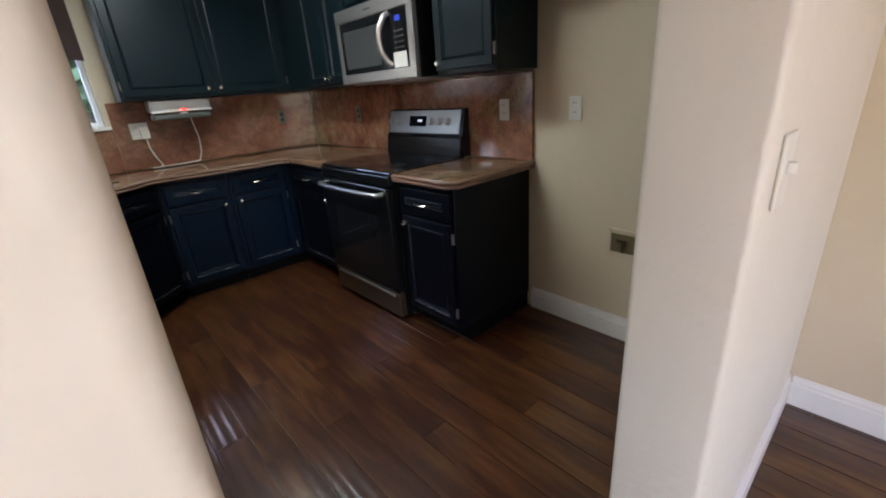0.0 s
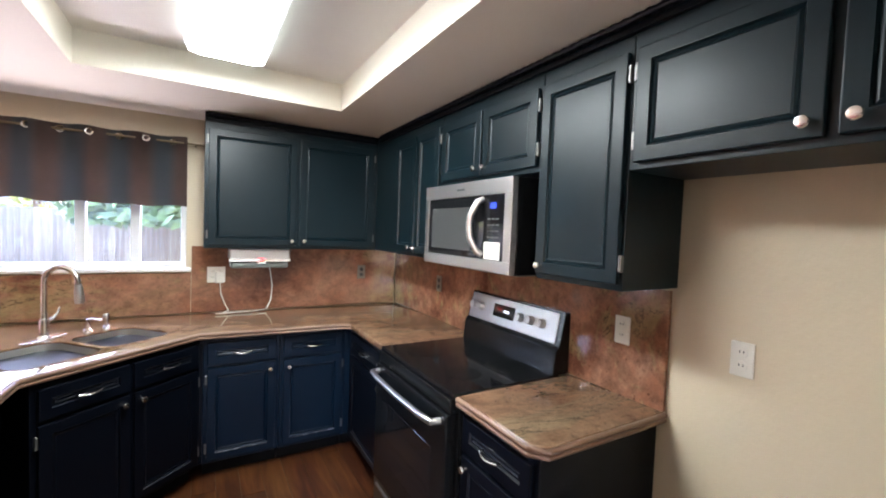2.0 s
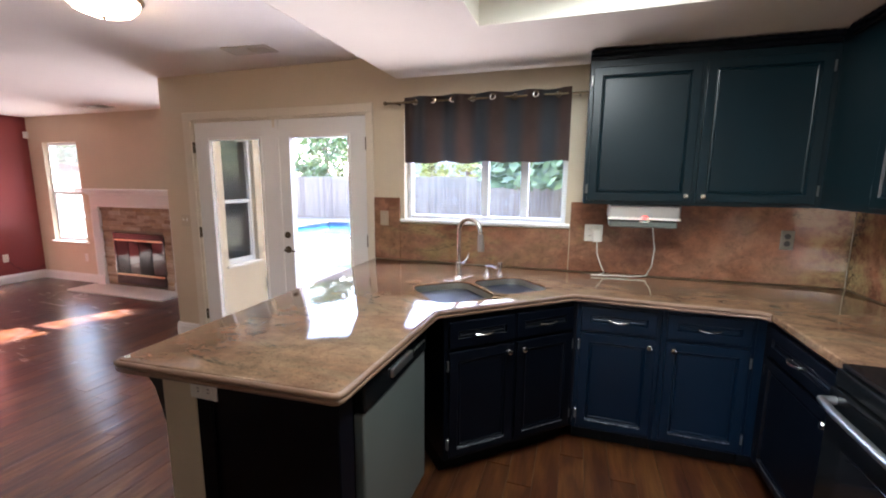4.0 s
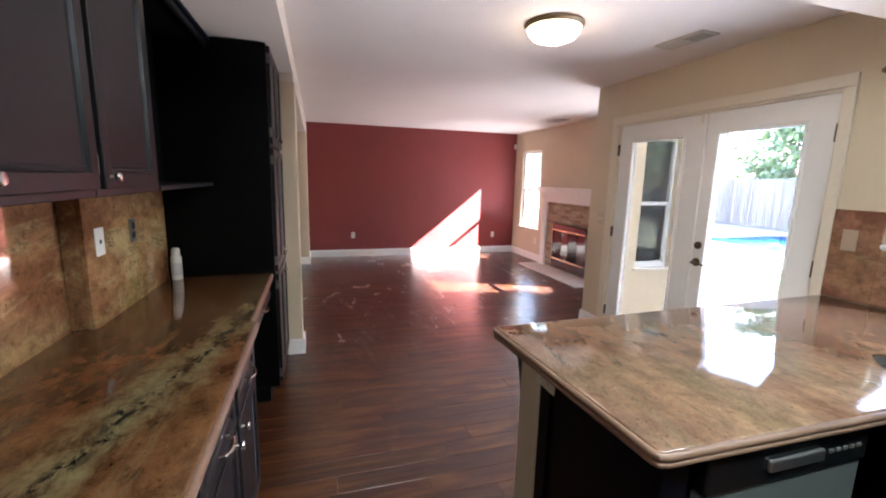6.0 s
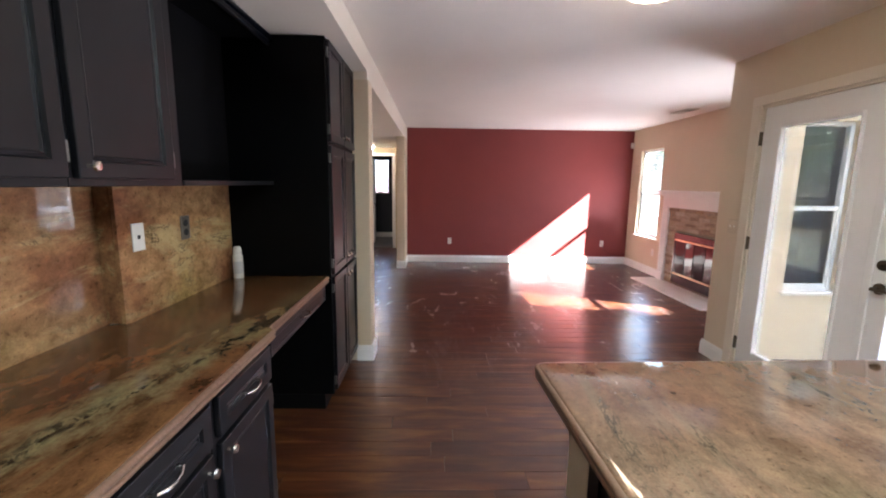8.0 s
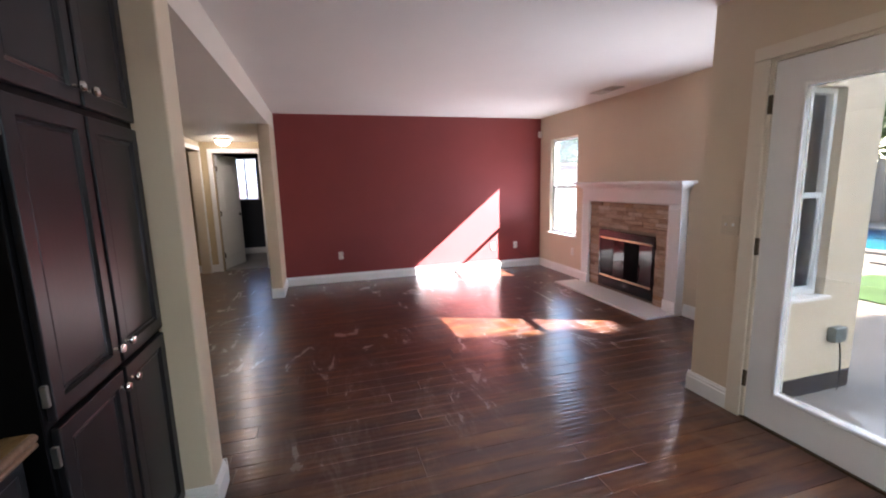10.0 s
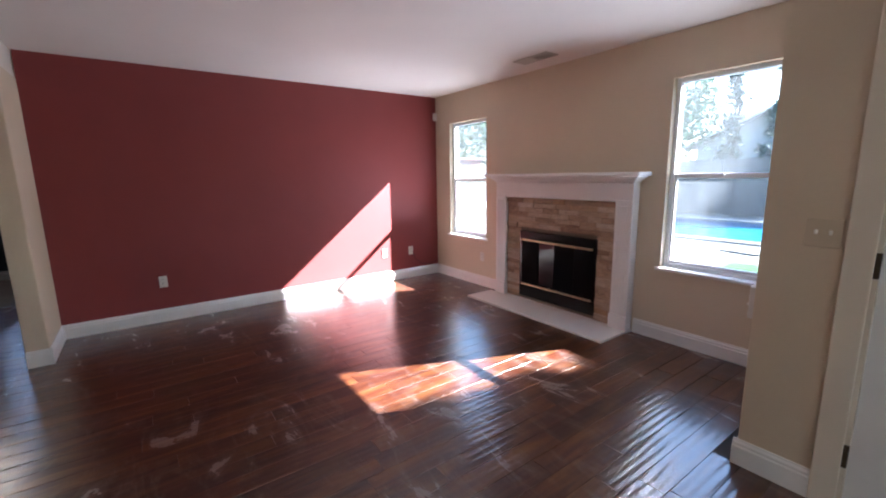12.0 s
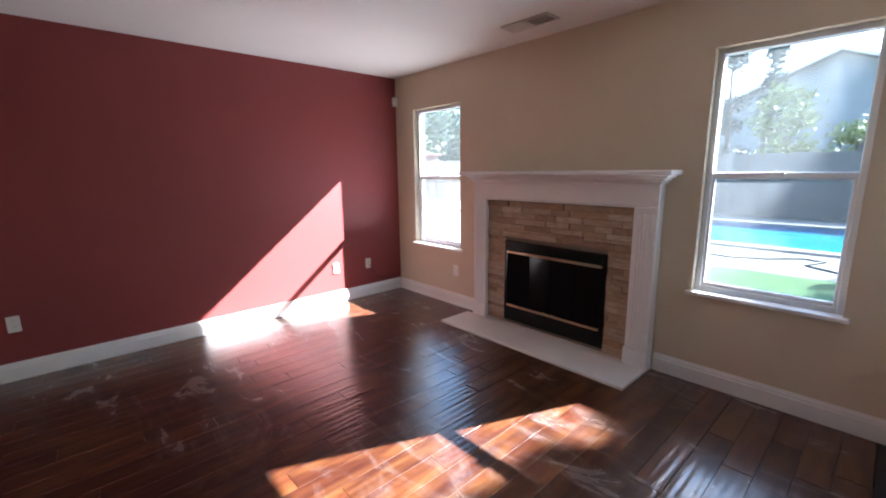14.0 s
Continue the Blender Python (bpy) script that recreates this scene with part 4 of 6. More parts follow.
def casing(x0, x1, h, m, w=0.07):
    bm = bmesh.new()
    add_box(bm, (x0 - w, -0.017, 0), (x0, -0.001, h), 0.004)
    add_box(bm, (x1, -0.017, 0), (x1 + w, -0.001, h), 0.004)
    add_box(bm, (x0 - w, -0.018, h), (x1 + w, -0.001, h + w), 0.004)
    ob = structure("trim", bm, TRIM, "white door casing", "trim")
    ob.matrix_basis = m
    return ob


casing(6.06, 6.92, 2.05, pose(0, 0.08, 0, 0, 0, 180))
casing(7.22, 8.72, 2.07, pose(0, 0.08, 0, 0, 0, 180))
casing(0.26, 0.98, 2.04, pose(-8.83, 0, 0, 0, 0, 90))


# ---------------------------------------------------------------- cabinets
def panel_front(w, h, t=0.020, rail=0.042):
    """A cabinet front with a framed, beaded, sunk panel: front face looks along -y."""
    bm = box((0, -t, 0), (w, 0, h), 0.004, 2)
    f = max((f for f in bm.faces if f.normal.y < -0.9), key=lambda q: q.calc_area())
    if min(w, h) > 2.6 * rail:
        for th, dp in ((rail, 0.0), (0.005, -0.009), (0.009, 0.004), (0.006, -0.004)):
            bmesh.ops.inset_region(bm, faces=[f], thickness=th, depth=dp, use_even_offset=True)
    else:
        for th, dp in ((0.018, 0.0), (0.006, -0.004)):
            bmesh.ops.inset_region(bm, faces=[f], thickness=th, depth=dp, use_even_offset=True)
    return bm


def knob_mesh():
    return lathe([(0.0, 0.0), (0.008, 0.0), (0.006, 0.010), (0.012, 0.016), (0.0155, 0.022), (0.013, 0.028), (0.0, 0.030)], pose(0, 0, 0, 90), 14)


def pull_mesh(w=0.10):
    return tube([(-w / 2, 0, 0), (-w / 2, -0.018, 0), (-w / 4, -0.028, -0.004), (0, -0.031, -0.006), (w / 4, -0.028, -0.004), (w / 2, -0.018, 0), (w / 2, 0, 0)], 0.005, 8)


def cab_door(parent, x, z, w, h, knob, hinge, mat, pale_edge=False):
    """knob: (x, z) on the door; hinge: 'l' or 'r'; the last flag adds a broken pale strip along the lower bead."""
    d = part("cabinet_door", panel_front(w, h), mat, parent, m=pose(x, 0, z))
    if pale_edge and w > 0.15:
        part("pale_bead", box((0.045, -0.0215, 0.036), (w - 0.045, -0.017, 0.043), 0.002, 1), PALEBEAD, d, "broken pale strip along the lower bead")
    if knob:
        part("knob", knob_mesh(), CHROME, d, "satin nickel knob", pose(knob[0], -0.020, knob[1]), True)
    hx = -0.006 if hinge == "l" else w + 0.006
    for hz in (0.07, h - 0.07):
        part("hinge", box((hx - 0.006, -0.016, hz - 0.028), (hx + 0.006, 0.0, hz + 0.028), 0.002, 1), HINGEMETAL, d)
    return d


def base_cabinet(label, m, w, d, mat, doors=1, drawer=True, top=0.872, hinge="l", group="base cabinets"):
    c = thing("base_cabinet", label, "cabinet", m, group)
    part("body", box((0, 0.0, 0.10), (w, d, top), 0.002, 1), mat, c)
    part("toe_kick", box((0.002, 0.07, 0.0), (w - 0.002, d - 0.01, 0.10)), BLACKIN, c)
    g, zt = 0.022, top - 0.03
    dz = 0.155 if drawer else 0.0
    dw = (w - g * (doors + 1)) / doors
    if drawer:
        for k in range(doors):
            x = g + k * (dw + g)
            f = part("drawer_front", panel_front(dw, 0.135), mat, c, m=pose(x, 0, zt - 0.135))
            part("handle", pull_mesh(), CHROME, f, "arched nickel pull", pose(dw / 2, -0.020, 0.0675), True)
    dh = zt - dz - 0.125
    for k in range(doors):
        side = hinge if doors == 1 else ("l" if k == 0 else "r")
        kx = dw - 0.035 if side == "l" else 0.035
        cab_door(c, g + k * (dw + g), 0.125, dw, dh, (kx, dh - 0.04), side, mat, mat is not CHARCOAL)
    return c


def upper_cabinet(label, m, w, d, z0, z1, mat, doors=1, hinge="l", rail=0.10, g=0.014, filler=(0.0, 0.0)):
    c = thing("wall_cabinet", label, "cabinet", m, "wall cabinets")
    part("body", box((-filler[0], 0, z0), (w + filler[1], d, z1), 0.002, 1), mat, c)
    dw = (w - g * (doors + 1)) / doors
    dh = z1 - z0 - 0.022 - rail
    for k in range(doors):
        side = hinge if doors == 1 else ("l" if k == 0 else "r")
        kx = dw - 0.032 if side == "l" else 0.032
        cab_door(c, g + k * (dw + g), z0 + 0.022, dw, dh, (kx, 0.035), side, mat)
    return c


# window wall
FY = 3.715
base_cabinet("navy base cabinet with drawer and panelled door", pose(0.825, FY, 0), 0.43, 0.585, NAVY, hinge="l")
base_cabinet("navy base cabinet with drawer and panelled door, inner corner", pose(1.258, FY, 0), 0.43, 0.585, NAVY, hinge="r")
# corner beside the range
cf = thing("corner_filler", "navy filler post in the inside corner of the base cabinets", "filler panel")
part("post", box((1.690, FY + 0.004, 0.10), (1.745, FY + 0.10, 0.872), 0.002, 1), NAVY, cf)
part("toe_kick", box((1.690, FY + 0.07, 0.0), (1.80, FY + 0.10, 0.10)), BLACKIN, cf)
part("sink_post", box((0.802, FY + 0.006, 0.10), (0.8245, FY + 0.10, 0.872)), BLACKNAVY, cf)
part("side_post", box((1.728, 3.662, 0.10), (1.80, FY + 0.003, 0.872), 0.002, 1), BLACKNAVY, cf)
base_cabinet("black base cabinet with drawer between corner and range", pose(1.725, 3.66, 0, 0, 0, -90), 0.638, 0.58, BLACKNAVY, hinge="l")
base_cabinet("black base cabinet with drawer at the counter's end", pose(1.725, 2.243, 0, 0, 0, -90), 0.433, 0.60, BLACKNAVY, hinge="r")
# diagonal sink base
sa, sb = Vector((0.205, 3.172)), Vector((0.808, 3.712))
sl = (sb - sa).length
sang = math.degrees(math.atan2(sb.y - sa.y, sb.x - sa.x))
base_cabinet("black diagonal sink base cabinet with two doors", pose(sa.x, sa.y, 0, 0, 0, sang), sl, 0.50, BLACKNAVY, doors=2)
# peninsula
pen = thing("peninsula_cabinet", "black peninsula end panel with chipped paint", "cabinet", group="base cabinets")
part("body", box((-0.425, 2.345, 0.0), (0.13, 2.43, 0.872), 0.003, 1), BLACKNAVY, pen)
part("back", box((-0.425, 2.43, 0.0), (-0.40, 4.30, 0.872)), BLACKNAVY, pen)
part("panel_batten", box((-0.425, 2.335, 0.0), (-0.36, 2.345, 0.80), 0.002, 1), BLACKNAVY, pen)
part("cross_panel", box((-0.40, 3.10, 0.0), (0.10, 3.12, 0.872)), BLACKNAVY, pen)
structure("wall_pony", box((-0.58, 2.335, 0), (-0.427, NORTH - 0.001, 0.872), 0.006), WALL, "low cream half wall under the peninsula counter")
baseboard((-0.58, 2.335), (-0.58, NORTH), (-1, 0))


def corbel(y):
    bm = bmesh.new()
    prof = [(-0.58, 0.872), (-0.70, 0.872), (-0.70, 0.845), (-0.67, 0.83), (-0.63, 0.78), (-0.605, 0.70), (-0.598, 0.66), (-0.58, 0.65)]
    a = [bm.verts.new((x, y, z)) for x, z in prof]
    b = [bm.verts.new((x, y + 0.04, z)) for x, z in prof]
    for k in range(len(prof)):
        n = (k + 1) % len(prof)
        bm.faces.new((a[k], a[n], b[n], b[k]))
    bm.faces.new(a)
    bm.faces.new(b)
    bmesh.ops.recalc_face_normals(bm, faces=bm.faces)
    return tagged(to_object("corbel", bm, CHARCOAL), "dark curved bracket under the counter overhang", "bracket", "counter brackets")


for y in (2.345, 3.2, 4.0):
    corbel(y)

dw = thing("dishwasher", "grey built-in dishwasher with black control strip", "dishwasher", pose(0.13, 2.455, 0, 0, 0, 90))
part("body", box((0.0, 0.02, 0.08), (0.60, 0.50, 0.868)), BLACKENAMEL, dw)
part("door", box((0.006, -0.02, 0.11), (0.594, 0.02, 0.745), 0.008), DWGREY, dw)
cp = part("control_panel", box((0.004, -0.028, 0.75), (0.596, 0.02, 0.866), 0.008), BLACKENAMEL, dw, "black control strip")
part("latch_handle", box((0.20, -0.040, 0.79), (0.40, -0.026, 0.825), 0.006), STEEL, cp)
for k in range(5):
    part("button", box((0.43 + 0.028 * k, -0.032, 0.80), (0.448 + 0.028 * k, -0.027, 0.812), 0.002, 1), HINGEMETAL, cp)
part("toe_plate", box((0.01, 0.04, 0.0), (0.59, 0.06, 0.11)), BLACKENAMEL, dw)

# window-wall uppers and range-wall uppers
UT = SZ - 0.004
UY = 4.03
upper_cabinet("dark teal-black double wall cabinet beside the window", pose(0.822, UY, 0), 1.18, 0.298, 1.395, UT, UPPER, doors=2, g=0.022, filler=(0.0, 0.02))
UX = 2.01
upper_cabinet("dark narrow double-door wall cabinet in the corner", pose(UX, 3.62, 0, 0, 0, -90), 0.632, 0.32, 1.395, UT, UPPER, doors=2, rail=0.115, filler=(0.409, 0.0))
upper_cabinet("dark short wall cabinet above the microwave", pose(UX, 2.985, 0, 0, 0, -90), 0.808, 0.32, 1.825, UT, UPPER, doors=2, rail=0.115)
upper_cabinet("dark tall single-door wall cabinet", pose(UX, 2.174, 0, 0, 0, -90), 0.408, 0.32, 1.388, UT, UPPER, doors=1, hinge="r", g=0.010, rail=0.115)
upper_cabinet("dark short double cabinet over the empty fridge recess", pose(UX, 1.765, 0, 0, 0, -90), 1.014, 0.32, 1.786, UT, UPPER, doors=2, rail=0.115, g=0.024, filler=(0.0, 0.058))


def crown(path, out, name="crown_moulding"):
    """A rope-like crown along a straight path."""
    p, q = Vector(path[0]), Vector(path[1])
    d = q - p
    m = max(int(d.length / 0.022), 2)
    o = Vector(out)
    bm = bmesh.new()
    add_tube(bm, [p + d * (k / m) + o * 0.018 + Vector((0, 0, -0.017)) for k in range(m + 1)], [0.012 + 0.004 * (k % 2) for k in range(m + 1)], 8)
    a, b = p + o * 0.002, q + o * 0.016
    add_box(bm, [min(a[i], b[i]) for i in range(2)] + [p.z - 0.058], [max(a[i], b[i]) for i in range(2)] + [p.z - 0.036], 0.003, 1)
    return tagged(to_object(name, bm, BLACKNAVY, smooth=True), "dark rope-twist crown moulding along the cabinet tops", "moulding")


crown(((UX, 3.93, UT), (UX, 0.694, UT)), (-1, 0, 0))
crown(((0.822, UY, UT), (2.0, UY, UT)), (0, -1, 0))


# ---------------------------------------------------------------- counters
def worktop(name, label, poly, z1, mat, holes=(), th=0.042, edge=()):
    t = thing(name, label, "countertop")
    part("slab", prism(poly, z1 - th, z1, holes, 0.010, 3), mat, t, smooth=True)
    if edge:
        for dz, r in ((0.014, 0.011), (0.033, 0.009)):
            part("edge_moulding", tube([(x, y, z1 - dz) for x, y in edge], r, 10), EDGESTONE, t, "lighter sawn granite edge", smooth=True)
    return t


def rounded(cx, cy, w, h, r, ang, n=5):
    pts = []
    for sx, sy, a0 in ((1, 1, 0), (-1, 1, 90), (-1, -1, 180), (1, -1, 270)):
        for k in range(n + 1):
            a = radians(a0 + 90 * k / n)
            pts.append((sx * (w / 2 - r) + r * math.cos(a), sy * (h / 2 - r) + r * math.sin(a)))
    c, s = math.cos(radians(ang)), math.sin(radians(ang))
    return [(cx + c * x - s * y, cy + s * x + c * y) for x, y in pts]


ZC = 0.915
sd = Vector((math.cos(radians(sang)), math.sin(radians(sang))))
sn = Vector((-sd.y, sd.x))
smid = Vector((0.489, 3.41)) + sn * 0.295
bowl_a = smid - sd * 0.195
bowl_b = smid + sd * 0.185
HOLE_A = rounded(bowl_a.x, bowl_a.y, 0.36, 0.41, 0.08, sang)
HOLE_B = rounded(bowl_b.x, bowl_b.y, 0.34, 0.36, 0.08, sang)
main_poly = [(-0.742, 4.308), (-0.682, 2.275), (-0.672, 2.258), (-0.655, 2.252), (0.145, 2.290), (0.160, 2.296), (0.166, 2.312), (0.182, 3.125), (0.80, 3.672), (1.66, 3.632), (1.693, 3.60), (1.693, 3.022), (EAST - 0.002, 3.022), (EAST - 0.002, 4.308)]
worktop("kitchen_countertop", "polished brown granite countertop with peninsula and sink cutouts", main_poly, ZC, GRANITE, [HOLE_A, HOLE_B], edge=main_poly[:11])
worktop("end_countertop", "polished brown granite countertop beside the range", [(1.693, 1.83), (1.735, 1.785), (EAST - 0.002, 1.785), (EAST - 0.002, 2.247), (1.693, 2.247)], ZC, GRANITE, edge=[(1.693, 2.245), (1.693, 1.83), (1.735, 1.785), (EAST - 0.004, 1.785)])
bs = thing("backsplash", "polished reddish-brown granite backsplash", "backsplash")
part("slab", box((-0.745, 4.311, 0.9155), (-0.525, NORTH - 0.001, 1.402), 0.002, 1), GRANITE_WALL, bs)
part("slab", box((-0.522, 4.311, 0.9155), (0.748, NORTH - 0.001, 1.205), 0.002, 1), GRANITE_WALL, bs)
part("slab", box((0.751, 4.311, 0.9155), (EAST - 0.024, NORTH - 0.001, 1.393), 0.002, 1), GRANITE_WALL, bs)
part("slab", box((EAST - 0.020, 3.05, 0.9155), (EAST - 0.001, 4.309, 1.393), 0.002, 1), GRANITE_WALL, bs)
part("slab", box((EAST - 0.020, 1.785, 0.9155), (EAST - 0.001, 3.048, 1.376), 0.002, 1), GRANITE_WALL, bs)


def bowl(c, w, h):
    bm = bmesh.new()
    loops = []
    for dz, ins, r in ((0.0, -0.004, 0.08), (-0.004, 0.0, 0.08), (-0.15, 0.010, 0.085), (-0.178, 0.035, 0.08), (-0.184, 0.09, 0.05)):
        loops.append([bm.verts.new((x, y, ZC - 0.006 + dz)) for x, y in rounded(c.x, c.y, w - 2 * ins, h - 2 * ins, min(r, (min(w, h) - 2 * ins) / 2 - 0.01), sang)])
    for a, b in zip(loops, loops[1:]):
        for k in range(len(a)):
            n = (k + 1) % len(a)
            bm.faces.new((a[k], a[n], b[n], b[k]))
    bm.faces.new(loops[-1])
    bmesh.ops.recalc_face_normals(bm, faces=bm.faces)
    bmesh.ops.reverse_faces(bm, faces=bm.faces)
    return bm


sink = thing("kitchen_sink", "stainless double-bowl undermount sink", "sink")
for c, w, h in ((bowl_a, 0.36, 0.41), (bowl_b, 0.34, 0.36)):
    b = part("basin", bowl(c, w, h), SINKSTEEL, sink, smooth=True)
    part("drain", lathe([(0.0, 0.0), (0.045, 0.0), (0.045, 0.003), (0.03, 0.004), (0.028, 0.001), (0.0, 0.001)], pose(c.x, c.y, ZC - 0.189)), CHROME, b, smooth=True)

fp = smid + sn * 0.275 - sd * 0.02
fz = ZC
fa = math.degrees(math.atan2(-sn.y, -sn.x)) + 22
tap = thing("kitchen_faucet", "brushed nickel gooseneck pull-down kitchen faucet", "faucet", pose(fp.x, fp.y, fz, 0, 0, fa))
part("base", lathe([(0.0, 0.0), (0.032, 0.0), (0.030, 0.012), (0.022, 0.02), (0.021, 0.10), (0.016, 0.11), (0.0, 0.11)]), CHROME, tap, smooth=True)
part("deck_plate", prism(rounded(0, 0, 0.06, 0.26, 0.028, 0), 0.0, 0.006, bevel=0.002), CHROME, tap)
part("spout", tube([(0, 0, 0.10), (0, 0, 0.30)] + arc((0.085, 0, 0.30), 0.085, 180, 10, 12) + [(0.172, 0, 0.28)], 0.014, 12), CHROME, tap, smooth=True)
part("spray_head", tube([(0.171, 0, 0.295), (0.174, 0, 0.26), (0.177, 0, 0.215), (0.178, 0, 0.195)], [0.015, 0.019, 0.021, 0.019], 12), STEEL, tap, smooth=True)
part("lever", tube([(0, 0.02, 0.085), (0, 0.05, 0.095), (0.01, 0.075, 0.125), (0.015, 0.08, 0.16)], [0.010, 0.010, 0.007, 0.006], 10), CHROME, tap, smooth=True)
for k, lab in ((0.18, "nickel soap pump beside the faucet"), (0.28, "nickel air gap cap beside the faucet")):
    q = smid + sn * 0.265 + sd * k
    s = thing("soap_dispenser" if k < 0.2 else "air_gap", lab, "soap dispenser" if k < 0.2 else "air gap", pose(q.x, q.y, ZC, 0, 0, fa))
    part("base", lathe([(0.0, 0.0), (0.024, 0.0), (0.022, 0.008), (0.014, 0.014), (0.013, 0.045), (0.0, 0.045)]), CHROME, s, smooth=True)
    if k < 0.2:
        part("nozzle", tube([(0, 0, 0.045), (0, 0, 0.065), (0.03, 0, 0.07), (0.075, 0, 0.06)], [0.008, 0.010, 0.008, 0.006]), CHROME, s, smooth=True)
    else:
        part("cap", lathe([(0.0, 0.045), (0.019, 0.045), (0.020, 0.075), (0.014, 0.085), (0.0, 0.086)]), CHROME, s, smooth=True)


# ---------------------------------------------------------------- range and microwave
rg = thing("electric_range", "black and stainless freestanding electric range", "range", pose(1.685, 3.015, 0, 0, 0, -90))
W = 0.762
part("body", box((0.0, 0.02, 0.02), (W, 0.60, 0.900), 0.003, 1), BLACKENAMEL, rg)
ct = part("cooktop", box((0.0, -0.008, 0.900), (W, 0.575, 0.918), 0.006), BLACKGLASS, rg, "black glass cooktop")
for x, y, r in ((0.20, 0.17, 0.105), (0.56, 0.17, 0.085), (0.20, 0.42, 0.075), (0.56, 0.42, 0.105)):
    part("burner_ring", lathe([(r - 0.003, 0.0), (r, 0.0), (r, 0.0006), (r - 0.003, 0.0006)], pose(x, y, 0.9182), 40), BLACKENAMEL, ct)
od = part("oven_door", box((0.006, -0.035, 0.20), (W - 0.006, 0.018, 0.835), 0.008), BLACKENAMEL, rg)
part("oven_window", box((0.12, -0.037, 0.33), (W - 0.12, -0.034, 0.66), 0.001, 1), BLACKGLASS, od)
hb = tube([(0.05, -0.035, 0.80), (0.055, -0.075, 0.80), (0.14, -0.087, 0.80), (W / 2, -0.094, 0.80), (W - 0.14, -0.087, 0.80), (W - 0.055, -0.075, 0.80), (W - 0.05, -0.035, 0.80)], 0.014, 12)
part("handle", hb, STEEL, od, "curved stainless oven handle", smooth=True)
part("front_rail", box((0.0, -0.020, 0.84), (W, 0.018, 0.899), 0.005), BLACKENAMEL, rg)
dr = part("storage_drawer", box((0.006, -0.030, 0.035), (W - 0.006, 0.018, 0.192), 0.006), paint("bronze_steel_drawer", (0.17, 0.125, 0.085), 0.33, 0.03, 120, 0.06, 0.9), rg)
part("drawer_lip", box((0.05, -0.040, 0.165), (W - 0.05, -0.029, 0.180), 0.003), STEEL, dr)
bgm = bmesh.new()
prof = [(0.53, 0.9155), (0.645, 0.9155), (0.645, 1.205), (0.60, 1.205), (0.565, 1.05), (0.545, 1.035)]
a = [bgm.verts.new((0.0, y, z)) for y, z in prof]
b = [bgm.verts.new((W, y, z)) for y, z in prof]
for k in range(len(prof)):
    n = (k + 1) % len(prof)
    bgm.faces.new((a[k], a[n], b[n], b[k]))
bgm.faces.new(a)
bgm.faces.new(b)
bmesh.ops.recalc_face_normals(bgm, faces=bgm.faces)
bmesh.ops.bevel(bgm, geom=list(bgm.edges), offset=0.004, segments=2, affect="EDGES")
bg = part("backguard", bgm, BLACKENAMEL, rg)
tilt = math.degrees(math.atan2(0.035, 0.155))
pm = pose(0, 0.583, 1.127, -tilt, 0, 0)
face = part("control_face", box((0.012, -0.006, -0.075), (W - 0.03, 0.002, 0.072), 0.003), STEEL, bg, "brushed stainless control face", pm)
part("display", box((0.24, -0.009, -0.032), (0.42, -0.005, 0.038), 0.002, 1), BLACKGLASS, face)
for k, s in enumerate((0.335, 0.346, 0.360, 0.371)):
    part("digit", box((s, -0.0102, -0.002), (s + 0.006, -0.0088, 0.012)), WHITELED, face)
for x in (0.055, 0.125, 0.47, 0.55, 0.63):
    kb = lathe([(0.0, 0.0), (0.026, 0.0), (0.025, 0.008), (0.021, 0.010), (0.019, 0.028), (0.0, 0.030)], pose(x, -0.006, 0.0, 90), 18)
    add_box(kb, (x - 0.004, -0.040, -0.020), (x + 0.004, -0.033, 0.020), 0.002, 1)
    part("knob", kb, STEEL, face, "stainless control knob", smooth=True)

mw = thing("microwave_oven", "stainless over-the-range microwave with black window", "microwave", pose(1.945, 2.990, 0, 0, 0, -90))
MW, Z0, Z1 = 0.760, 1.390, 1.806
part("body", box((0.0, 0.0, Z0), (MW, 0.385, Z1), 0.004, 1), BLACKENAMEL, mw)
fr = bmesh.new()
add_box(fr, (0.0, -0.034, Z0), (MW, -0.002, Z0 + 0.055), 0.004, 2)
add_box(fr, (0.0, -0.034, Z1 - 0.07), (MW, -0.002, Z1), 0.004, 2)
add_box(fr, (0.0, -0.033, Z0 + 0.055), (0.035, -0.002, Z1 - 0.07), 0.002, 1)
add_box(fr, (MW - 0.05, -0.033, Z0 + 0.055), (MW, -0.002, Z1 - 0.07), 0.002, 1)
md = part("door_frame", fr, STEEL, mw)
part("window", box((0.035, -0.028, Z0 + 0.055), (0.50, -0.004, Z1 - 0.07), 0.003, 1), BLACKGLASS, md, "black door glass")
wn2 = part("window_mesh", box((0.075, -0.031, Z0 + 0.085), (0.46, -0.027, Z1 - 0.12), 0.002, 1), paint("dim_window_screen", (0.05, 0.052, 0.052), 0.25, 0.1, 300, 0.1), md)
cpn = part("control_panel", box((0.505, -0.032, Z0 + 0.055), (MW - 0.052, -0.004, Z1 - 0.07), 0.003, 1), BLACKGLASS, mw)
part("display", box((0.612, -0.034, Z1 - 0.132), (0.656, -0.0315, Z1 - 0.106)), BLUELED, cpn)
part("pale_patch", box((0.575, -0.0338, Z0 + 0.058), (0.690, -0.0322, Z0 + 0.135)), PLATE, cpn, "pale rectangle low on the control panel")
for r in range(2, 6):
    for k in range(3):
        part("button", box((0.595 + 0.03 * k, -0.0335, Z0 + 0.10 + 0.027 * r), (0.615 + 0.03 * k, -0.0318, Z0 + 0.106 + 0.027 * r)), HINGEMETAL, cpn)
